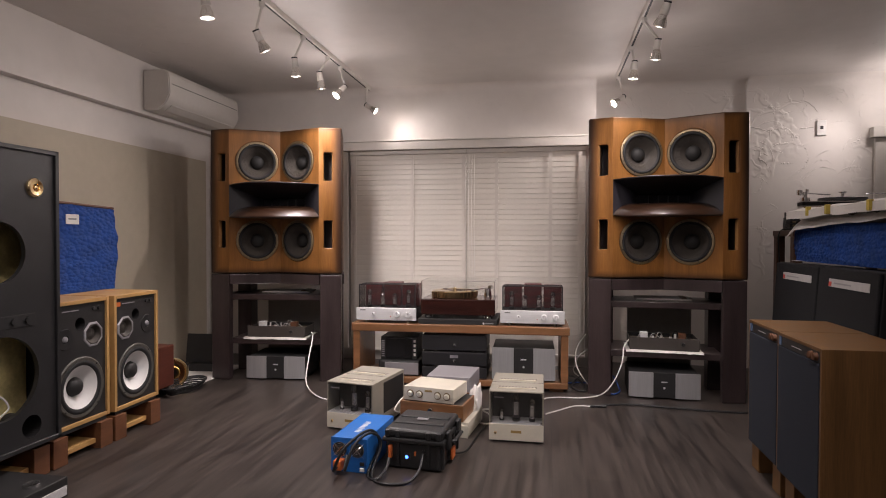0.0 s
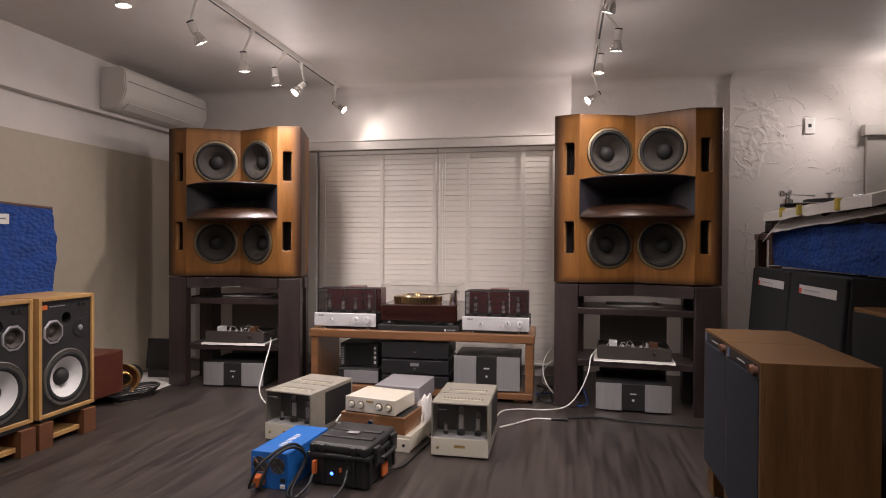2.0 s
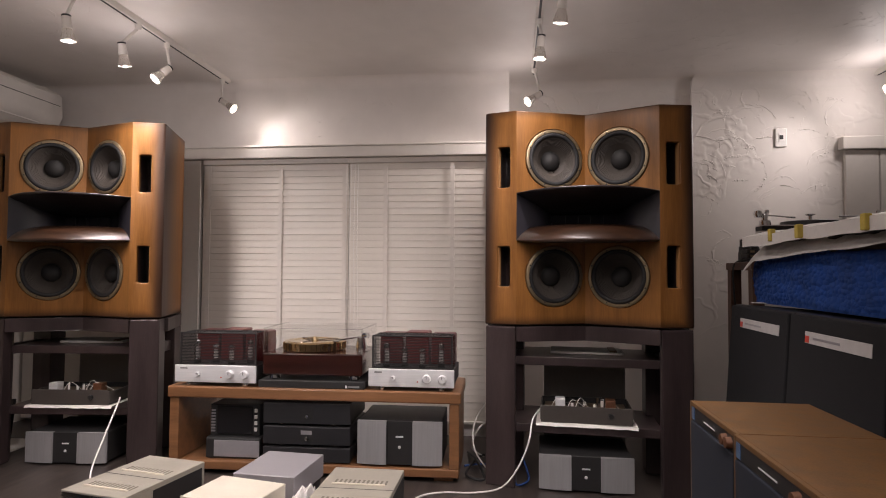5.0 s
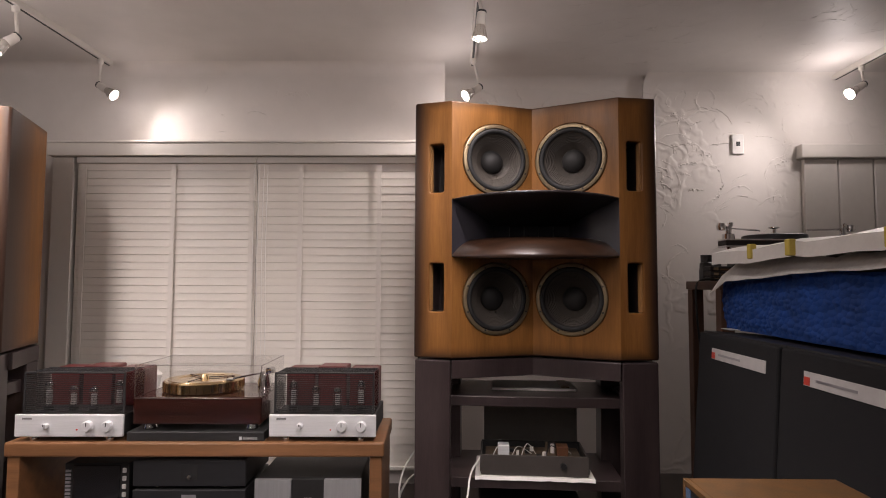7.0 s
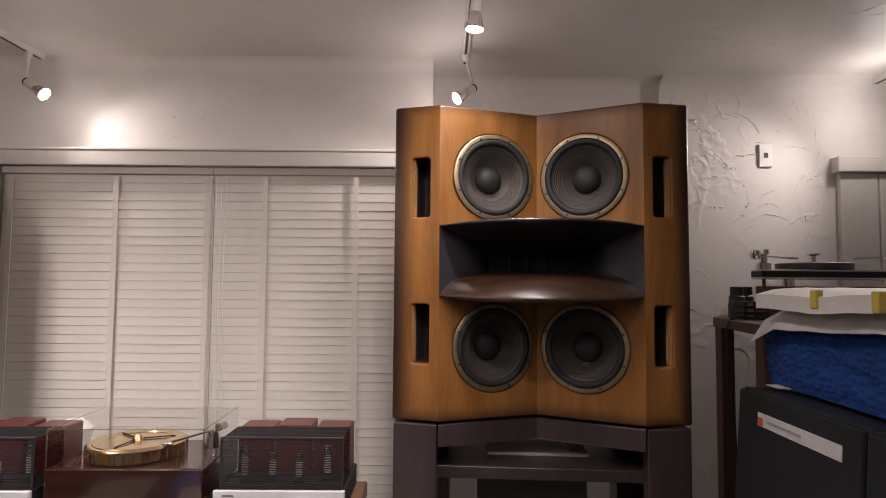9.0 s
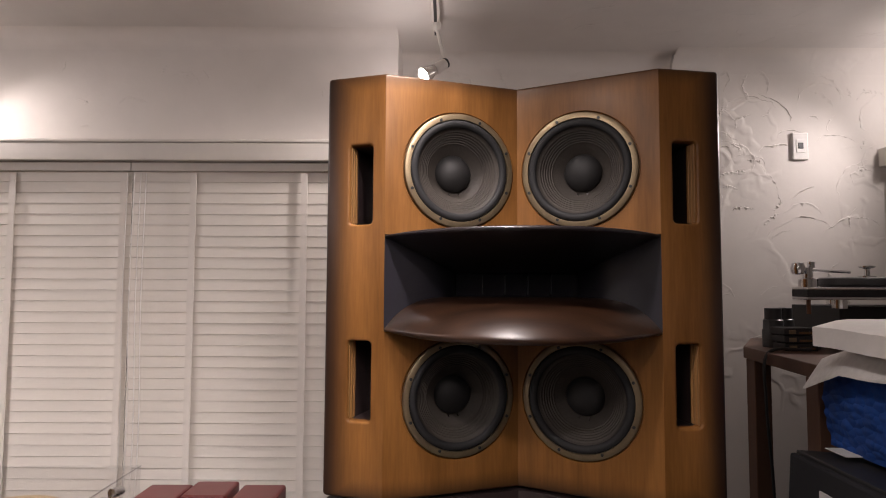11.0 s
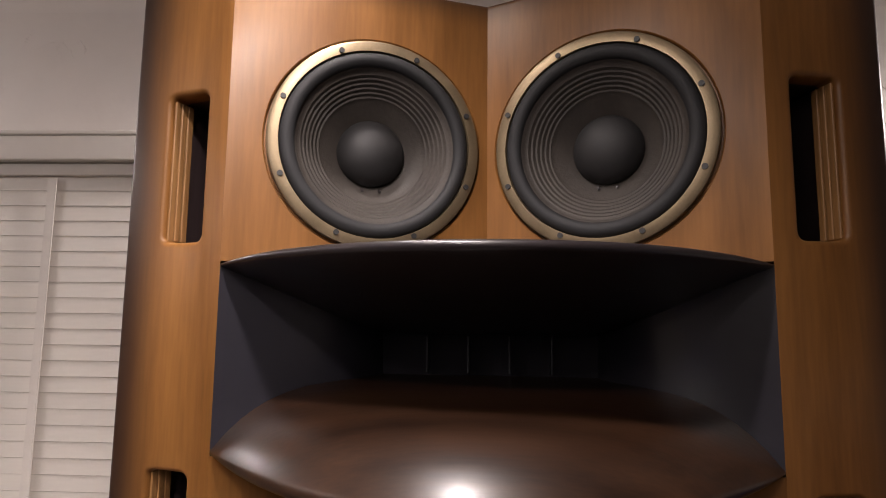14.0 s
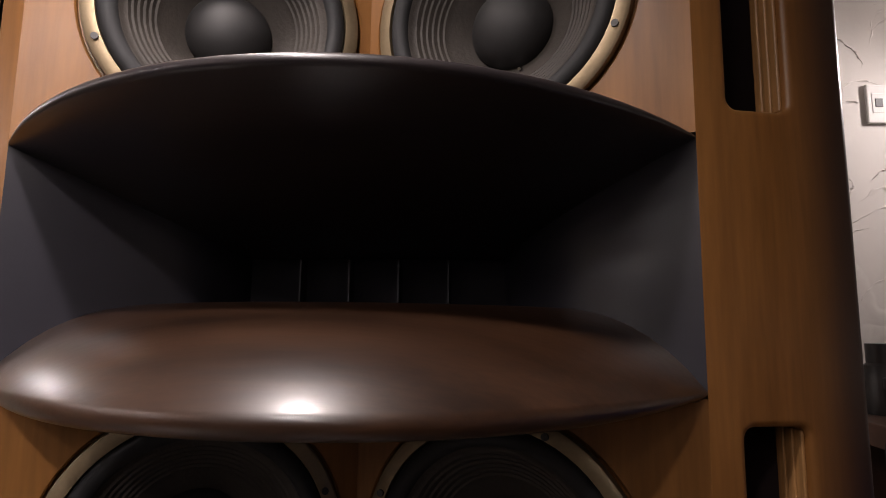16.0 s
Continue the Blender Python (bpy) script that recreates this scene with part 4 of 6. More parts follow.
def tube_amp(m, label):
    a = thing("valve_amplifier", m, label, "amplifier", "valve amplifiers on the rack")
    w, d = 0.455, 0.34
    part("front_panel", box((-w / 2, 0, 0.02), (w / 2, 0.014, 0.113), 0.004), SILVER, a, "brushed silver front panel")
    part("chassis", box((-w / 2 + 0.006, 0.014, 0.024), (w / 2 - 0.006, d, 0.108), 0.004), BLACK, a)
    for x, r in ((-0.095, 0.012), (0.083, 0.022), (0.165, 0.022)):
        kb = part("knob", lathe([(0, 0.02), (r * 0.85, 0.02), (r, 0.014), (r, 0)], 28, pose(x, 0, 0.066, 90)), SILVER, a, smooth=True)
        part("pointer", box((x - 0.0015, -0.0215, 0.066), (x + 0.0015, -0.0195, 0.066 + r * 0.8)), BLACK, kb)
    part("name_bar", box((-0.195, -0.0015, 0.092), (-0.155, 0, 0.099)), BARINK, a)
    part("lamp_dot", rod((0.035, 0, 0.05), (0.035, -0.002, 0.05), 0.0035, 10), REDLABEL, a)
    for x in (-0.16, 0.16):
        for y in (0.03, d - 0.04):
            part("foot", lathe([(0, 0), (0.016, 0), (0.018, 0.008), (0.016, 0.02), (0, 0.02)], 20, pose(x, y, 0)), CHROME, a, smooth=True)
    # the wire cage
    cage = part("cage_top", box((-w / 2 + 0.012, 0.03, 0.278), (w / 2 - 0.012, 0.042, 0.286), 0.002), BLACK, a, "black wire cage over the valves")
    for s in (-1, 1):
        part("cage_post", box((s * (w / 2 - 0.016) - 0.004, 0.03, 0.108), (s * (w / 2 - 0.016) + 0.004, 0.038, 0.278)), BLACK, cage)
        part("cage_side", box((s * (w / 2 - 0.014) - 0.001, 0.038, 0.108), (s * (w / 2 - 0.014) + 0.001, 0.20, 0.278)), DARKPANE, cage)
    for i in range(14):
        y = 0.052 + 0.0112 * i
        part("cage_wire", box((-w / 2 + 0.016, y - 0.0011, 0.281), (w / 2 - 0.016, y + 0.0011, 0.2832)), BLACK, cage)
    for i in range(20):
        z = 0.114 + 0.0082 * i
        part("cage_wire", box((-w / 2 + 0.016, 0.0305, z - 0.0017), (w / 2 - 0.016, 0.0335, z + 0.0017)), BLACK, cage)
    for i, x in enumerate((-0.15, -0.055, 0.045, 0.145)):
        tube(a, x, 0.10 + 0.02 * (i % 2), 0.108, 0.021, 0.135 if i in (0, 3) else 0.11)
    for i, x in enumerate((-0.145, 0.0, 0.145)):
        part("transformer", box((x - 0.066, 0.20, 0.108), (x + 0.066, d - 0.005, 0.268 + (0.02 if i == 1 else 0.01)), 0.008), REDCAGE, a, "dark red transformer cover")
    return a


TA = tube_amp(RK @ pose(-0.535, 0.012, 0.466), "silver-fronted valve amplifier with a black cage and red transformer covers")
copy_thing(TA, RK @ pose(0.532, 0.012, 0.466, 0, 0, -1.2))

# turntable with a clear cover
tb = thing("isolation_board", RK @ pose(-0.005, 0.018, 0.466), "black isolation board under the turntable", "board")
part("board", box((-0.29, 0.0, 0.0), (0.29, 0.42, 0.04), 0.004), BLACK, tb)
part("badge", box((0.20, -0.0012, 0.008), (0.262, 0.0, 0.018)), BARINK, tb)
part("badge", box((0.185, -0.0012, 0.006), (0.196, 0.0, 0.02)), SILVER, tb)
tt = thing("turntable", RK @ pose(-0.005, 0.03, 0.506), "gloss rosewood turntable with a gold platter under a clear cover", "turntable")
part("plinth", box((-0.272, 0.0, 0.028), (0.272, 0.385, 0.142), 0.006), ROSE, tt)
for x in (-0.22, 0.22):
    for y in (0.05, 0.33):
        part("foot", lathe([(0, 0), (0.026, 0), (0.03, 0.006), (0.024, 0.028), (0, 0.028)], 24, pose(x, y, 0)), CHROME, tt, smooth=True)
pl = part("platter", lathe([(0, 0.142), (0.165, 0.142), (0.172, 0.148), (0.172, 0.188), (0.166, 0.193), (0, 0.193)], 72, pose(-0.045, 0.19, 0)), GOLD, tt, "polished gold platter", True)
for k in range(36):
    an = 2 * math.pi * k / 36
    x, y = -0.045 + 0.1725 * math.cos(an), 0.19 + 0.1725 * math.sin(an)
    part("rim_flute", rod((x, y, 0.149), (x, y, 0.187), 0.0035, 6), GOLD, pl)
part("top_ring", lathe([(0.112, 0.1932), (0.114, 0.1955), (0.150, 0.1955), (0.152, 0.1932)], 64, pose(-0.045, 0.19, 0)), GOLD, pl, smooth=True)
part("spindle", lathe([(0, 0.215), (0.012, 0.213), (0.02, 0.20), (0.022, 0.193)], 20, pose(-0.045, 0.19, 0)), GOLD, pl, smooth=True)
for k in range(3):
    an = radians(20 + 120 * k)
    part("spoke", rod((-0.045, 0.19, 0.197), (-0.045 + 0.13 * math.cos(an), 0.19 + 0.13 * math.sin(an), 0.197), 0.0028, 6), ROSE, pl)
ta = part("tonearm_base", lathe([(0, 0.20), (0.022, 0.20), (0.03, 0.17), (0.034, 0.142)], 24, pose(0.2, 0.29, 0)), CHROME, tt, smooth=True)
part("arm_tube", hose([(0.2, 0.29, 0.205), (0.16, 0.19, 0.207), (0.11, 0.12, 0.203)], 0.0045, 8), CHROME, ta)
part("headshell", box((0.085, 0.095, 0.196), (0.118, 0.122, 0.204), 0.002), CHROME, ta)
part("counterweight", rod((0.21, 0.32, 0.207), (0.222, 0.355, 0.207), 0.016, 18), CHROME, ta)
cov = part("cover_front", box((-0.268, 0.004, 0.144), (0.268, 0.0065, 0.275)), PANE, tt, "clear acrylic cover")
part("cover_rim", box((-0.27, 0.0035, 0.2735), (0.27, 0.0075, 0.276)), PANEEDGE, cov)
for s in (-1, 1):
    part("cover_rim", box((s * 0.2685 - 0.0022, 0.0035, 0.144), (s * 0.2685 + 0.0022, 0.0075, 0.2735)), PANEEDGE, cov)
    part("cover_rim", box((s * 0.2685 - 0.0022, 0.0075, 0.2735), (s * 0.2685 + 0.0022, 0.381, 0.276)), PANEEDGE, cov)
part("cover_back", box((-0.268, 0.378, 0.144), (0.268, 0.3805, 0.275)), PANE, cov)
part("cover_top", box((-0.27, 0.004, 0.275), (0.27, 0.381, 0.2778)), PANE, cov)
for s in (-1, 1):
    part("cover_side", box((s * 0.269 - 0.0012, 0.006, 0.144), (s * 0.269 + 0.0012, 0.379, 0.275)), PANE, cov)

roll = thing("plastic_roll", pose(-1.285, 4.27, 0, 0, 0, 0), "rolled translucent white plastic sheet standing behind the rack", "plastic roll")
bm = lathe([(0, 0.0), (0.05, 0.0), (0.052, 0.2), (0.048, 0.42), (0.056, 0.55), (0.07, 0.62), (0.074, 0.67), (0.055, 0.70), (0.02, 0.69), (0, 0.66)], 36)
for v in bm.verts:
    v.co += Vector((1, 0.6, 0.4)) * 0.022 * noise.fractal(v.co * 13, 1.0, 2.0, 5) * min(v.co.z * 3, 1)
part("sheet", bm, SHEET, roll, smooth=True)

# inside the rack
for i, (z0, z1) in enumerate(((0.068, 0.152), (0.158, 0.262), (0.268, 0.386))):
    a = thing("black_component", RK @ pose(-0.03, 0.03, z0), "flat black hi-fi component with a square window and a small knob", "amplifier", "stacked black components")
    h = z1 - z0
    part("case", box((-0.235, 0.012, 0.008), (0.235, 0.36, h), 0.004), BLACK, a)
    part("front_panel", box((-0.238, 0.0, 0.008), (0.238, 0.012, h - 0.002), 0.003), PANELDARK, a)
    for x in (-0.14, 0.14):
        part("foot", rod((x, 0.03, 0), (x, 0.03, 0.009), 0.016, 14), CHROME, a)
    if i:
        part("window", box((-0.036, -0.0015, h * 0.26), (0.036, 0, h * 0.84)), BLACK, a)
        part("knob", lathe([(0, 0.016), (0.009, 0.014), (0.012, 0)], 18, pose(0.004, -0.0015, h * 0.42, 90)), CHROME, a, smooth=True)
        if i == 1:
            part("display", box((-0.03, -0.003, h * 0.6), (0.03, -0.001, h * 0.8)), GREYBOX, a)
mono_amp(RK @ pose(0.472, 0.03, 0.068), 0.45, 0.245, 0.36, "silver and black power amplifier inside the rack")
a = thing("small_case", RK @ pose(-0.455, 0.06, 0.068), "flat dark case with a silver end in the rack", "case")
part("case", box((-0.15, 0.0, 0.0), (0.16, 0.30, 0.115), 0.01), BLACK, a)
part("end_panel", box((-0.10, -0.004, 0.012), (0.155, 0.002, 0.10), 0.002), GREYBOX, a)
a = thing("glass_front_unit", RK @ pose(-0.455, 0.09, 0.183), "small black unit with a dark glass front and white side keys", "device")
part("case", box((-0.14, 0.006, 0.0), (0.14, 0.24, 0.17), 0.004), BLACK, a)
part("glass_front", box((-0.10, 0.0, 0.012), (0.10, 0.006, 0.16), 0.002), DARKGLASS, a)
for i in range(4):
    part("key", box((0.112, -0.002, 0.028 + 0.034 * i), (0.128, 0.006, 0.048 + 0.034 * i), 0.002), WHITE, a)
for i in range(8):
    part("key", box((-0.134, 0.002, 0.02 + 0.016 * i), (-0.112, 0.007, 0.029 + 0.016 * i)), GREYBOX, a)

# ---- in the middle of the floor ----
def window_amp(m, label, w=0.29, d=0.43, h=0.275):
    a = thing("valve_power_amplifier", m, label, "amplifier", "valve power amplifiers on the floor")
    lo = 0.098
    part("base", box((-w / 2, 0.004, 0.012), (w / 2, d, lo), 0.003), BRONZE, a)
    part("front_panel", box((-w / 2, -0.004, 0.01), (w / 2, 0.004, lo), 0.002), CHAMP, a, "champagne front panel")
    part("badge", box((-0.028, -0.0055, 0.052), (0.028, -0.004, 0.066)), BADGE, a)
    part("switch", lathe([(0, 0.008), (0.006, 0.007), (0.008, 0)], 16, pose(-w * 0.38, -0.004, 0.05, 90)), GOLD, a, smooth=True)
    # a hollow hood round the valves
    part("back_cover", box((-w / 2, 0.13, lo), (w / 2, d, h), 0.003), BRONZE, a)
    part("roof", box((-w / 2, 0.0, h - 0.008), (w / 2, 0.13, h), 0.002), BRONZE, a)
    for s in (-1, 1):
        part("side_cover", box((s * (w / 2 - 0.004) - 0.004, 0.0, lo), (s * (w / 2 - 0.004) + 0.004, 0.13, h - 0.008)), BRONZE, a)
        part("side_panel", box((s * (w / 2 + 0.001) - 0.0015, 0.14, lo - 0.02), (s * (w / 2 + 0.001) + 0.0015, d - 0.02, h - 0.02)), BLACK, a)
    for y in (0.055, 0.235):
        part("vent_ridge", box((-w * 0.36, y, h), (w * 0.36, y + 0.008, h + 0.006), 0.002), CHAMP, a)
        for i in range(12):
            x = -w * 0.34 + w * 0.062 * i
            part("vent", box((x, y + 0.014, h - 0.001), (x + 0.008, y + 0.055, h + 0.0012)), VENT, a)
    part("seam", box((-w / 2, 0.196, h - 0.0005), (w / 2, 0.199, h + 0.0008)), BLACK, a)
    pane = part("window", box((-w / 2 + 0.004, -0.004, lo + 0.002), (w / 2 - 0.004, -0.001, h - 0.006)), SMOKE, a, "smoked glass window")
    for x in (-w / 2 + 0.012, w / 2 - 0.012):
        for z in (lo + 0.012, h - 0.016):
            part("screw", rod((x, -0.004, z), (x, -0.007, z), 0.004, 8), CHROME, pane)
    part("mark", box((-w * 0.4, -0.0048, h - 0.035), (-w * 0.22, -0.0042, h - 0.031)), GREYBOX, pane)
    part("deck", box((-w / 2 + 0.008, 0.0, lo), (w / 2 - 0.008, 0.128, lo + 0.003)), SILVER, a)
    part("bay_back", box((-w / 2 + 0.008, 0.124, lo + 0.003), (w / 2 - 0.008, 0.129, h - 0.008)), BAYGREY, a)
    tube(a, -w * 0.28, 0.06, lo + 0.003, 0.013, 0.065)
    tube(a, -0.002, 0.06, lo + 0.003, 0.022, 0.150)
    tube(a, w * 0.29, 0.06, lo + 0.003, 0.018, 0.125)
    for x in (-w / 2 + 0.03, w / 2 - 0.03):
        for y in (0.03, d - 0.03):
            part("foot", rod((x, y, 0), (x, y, 0.013), 0.013, 12), BLACKP, a)
    return a


WA = window_amp(pose(-0.337, 2.724, 0, 0, 0, 0.5), "champagne valve power amplifier with a smoked window on the floor")
copy_thing(WA, pose(-1.275, 2.742, 0, 0, 0, -10))

dac = thing("flat_component", pose(-0.775, 2.765, 0, 0, 0, -7), "flat champagne component on the floor under a wooden case", "component")
part("case", box((-0.18, 0.0, 0.006), (0.18, 0.33, 0.085), 0.004), CHAMP, dac)
part("front_rail", box((-0.18, -0.006, 0.0), (0.18, 0.0, 0.07), 0.003), CHAMP, dac)
part("button", rod((0.145, -0.006, 0.036), (0.145, -0.010, 0.036), 0.008, 12), BLACK, dac)
wood = thing("wooden_case", pose(-0.81, 2.77, 0.086, 0, 0, -8), "open-topped wooden component case with a chrome knob", "case")
for lo, hi in (((-0.185, 0, 0), (0.185, 0.014, 0.088)), ((-0.185, 0.276, 0), (0.185, 0.29, 0.088)), ((-0.185, 0.014, 0), (-0.171, 0.276, 0.088)), ((0.171, 0.014, 0), (0.185, 0.276, 0.088))):
    part("panel", box(lo, hi, 0.002), WALNUT, wood)
part("deck", box((-0.171, 0.014, 0.0), (0.171, 0.276, 0.083)), BLACK, wood)
part("knob", lathe([(0, 0.024), (0.014, 0.024), (0.017, 0.018), (0.017, 0)], 24, pose(0.0, 0, 0.05, 90)), CHROME, wood, smooth=True)
pre = thing("preamplifier", pose(-0.828, 2.79, 0.174, 0, 0, -11), "champagne preamplifier with four round knobs", "preamplifier")
part("case", box((-0.148, 0.004, 0.006), (0.148, 0.235, 0.082), 0.004), CHAMP, pre)
part("front_panel", box((-0.15, -0.004, 0.004), (0.15, 0.004, 0.083), 0.002), CHAMP, pre)
for x in (-0.11, -0.055, 0.055, 0.11):
    part("knob_ring", lathe([(0.0165, 0), (0.0165, 0.003), (0.021, 0.003), (0.022, 0)], 28, pose(x, -0.004, 0.042, 90)), GOLDRIM, pre, smooth=True)
    part("knob", lathe([(0, 0.016), (0.012, 0.016), (0.0145, 0.011), (0.0145, 0)], 24, pose(x, -0.004, 0.042, 90)), CHAMP, pre, smooth=True)
part("badge", box((-0.022, -0.0055, 0.058), (0.022, -0.004, 0.069)), BADGE, pre)
for x in (-0.12, 0.12):
    for y in (0.03, 0.2):
        part("foot", rod((x, y, 0), (x, y, 0.007), 0.01, 10), BLACKP, pre)
gr = thing("grey_component", pose(-0.765, 3.07, 0, 0, 0, -4), "plain lilac-grey metal component on a black stack", "component")
part("case", box((-0.135, 0.0, 0.16), (0.135, 0.31, 0.255), 0.003), GREYBOX, gr)
part("stack", box((-0.125, 0.02, 0.0), (0.125, 0.30, 0.16), 0.003), BLACK, gr)
bag = thing("plastic_bag", pose(-0.595, 3.08, 0.0), "crumpled translucent white plastic bag", "bag")
bm = bmesh.new()
bmesh.ops.create_icosphere(bm, subdivisions=4, radius=1)
for v in bm.verts:
    d = noise.fractal(v.co * 1.7, 1.0, 2.0, 6)
    v.co = Vector((v.co.x * 0.035, v.co.y * 0.12, 0.11 + v.co.z * 0.10)) * (1 + 0.22 * d)
    v.co.z = max(v.co.z, 0.001)
part("film", bm, SHEET, bag, smooth=True)

inv = thing("power_inverter", pose(-1.085, 2.19, 0, 0, 0, -4), "bright blue power inverter with two fan grilles", "inverter")
part("housing", box((-0.088, 0.0, 0.0), (0.088, 0.385, 0.158), 0.004), BLUE, inv)
part("end_plate", box((-0.09, -0.004, 0.0), (0.09, 0.0, 0.16), 0.002), BLUE, inv)
for x in (-0.045, 0.042):
    f = part("fan_well", lathe([(0, 0.0005), (0.034, 0.0005), (0.034, 0)], 24, pose(x, -0.004, 0.105, 90)), BLACK, inv)
    for r in (0.010, 0.018, 0.026, 0.034):
        part("grille_ring", lathe([(r - 0.0011, 0.003), (r, 0.004), (r + 0.0011, 0.003), (r, 0.002), (r - 0.0011, 0.003)], 28, pose(x, -0.005, 0.105, 90)), CHROME, f, smooth=True)
    for an in (45, 135):
        dx, dz = 0.046 * math.cos(radians(an)), 0.046 * math.sin(radians(an))
        part("grille_bar", rod((x - dx, -0.008, 0.105 - dz), (x + dx, -0.008, 0.105 + dz), 0.0013, 6), CHROME, f)
part("socket", box((0.055, -0.010, 0.008), (0.078, -0.003, 0.026), 0.002), WHITE, inv)
part("socket", box((0.055, -0.008, 0.034), (0.078, -0.003, 0.052), 0.002), BLACKP, inv)
for i in range(9):
    part("print_bar", box((-0.012, 0.09 + 0.019 * i, 0.158), (0.012 + 0.006 * (i % 2), 0.100 + 0.019 * i, 0.1588)), WHITE, inv)
part("power_plug", box((-0.06, -0.055, 0.02), (-0.018, -0.003, 0.066), 0.006), ORANGE, inv, "orange battery plug")

case = thing("rugged_case", pose(-0.795, 2.25, 0, 0, 0, -5), "black rugged battery case with latches, lid closed", "case")
part("tub", box((-0.138, 0.01, 0.0), (0.138, 0.325, 0.135), 0.018, 3), BLACKP, case)
part("rim", box((-0.152, -0.004, 0.128), (0.152, 0.338, 0.150), 0.007), BLACKP, case)
part("lid", box((-0.145, 0.004, 0.148), (0.145, 0.332, 0.192), 0.018, 3), BLACKP, case)
for y in (0.09, 0.19):
    part("lid_rib", box((-0.125, y, 0.188), (0.125, y + 0.045, 0.198), 0.004), BLACKP, case)
for x in (-0.125, -0.075, 0.075, 0.125):
    part("tub_rib", box((x - 0.008, 0.002, 0.012), (x + 0.008, 0.02, 0.128), 0.004), BLACKP, case)
    part("lid_corner", box((x - 0.012, -0.003, 0.150), (x + 0.012, 0.03, 0.186), 0.005), BLACKP, case)
for y in (0.02, 0.135, 0.21, 0.30):
    part("tub_rib", box((0.13, y, 0.012), (0.148, y + 0.02, 0.128), 0.004), BLACKP, case)
part("lid_badge", box((-0.028, 0.15, 0.197), (0.028, 0.18, 0.1995), 0.001), GREYBOX, case)
for y in (0.05, 0.24):
    part("latch", box((0.146, y, 0.095), (0.166, y + 0.055, 0.178), 0.006), BLACKP, case)
part("carry_handle", hose([(0.15, 0.10, 0.12), (0.178, 0.11, 0.125), (0.178, 0.23, 0.125), (0.15, 0.24, 0.12)], 0.009, 8), BLACKP, case)
part("red_tab", box((0.15, 0.13, 0.02), (0.162, 0.19, 0.075), 0.004), ORANGE, case)
part("orange_plug", box((-0.118, -0.016, 0.055), (-0.102, 0.012, 0.115), 0.004), ORANGE, case)
part("meter", rod((-0.03, 0.012, 0.062), (-0.03, 0.004, 0.062), 0.019, 20), BLACK, case)
part("meter_light", lathe([(0, 0.0015), (0.007, 0.001), (0.008, 0)], 16, pose(-0.03, 0.004, 0.062, 90)), BLUELED, case, "blue lit meter")
part("switch", box((0.005, 0.003, 0.07), (0.015, 0.012, 0.09), 0.002), ORANGE, case)
part("knob", rod((0.052, 0.012, 0.09), (0.052, 0.0, 0.09), 0.011, 14), BLACKP, case)

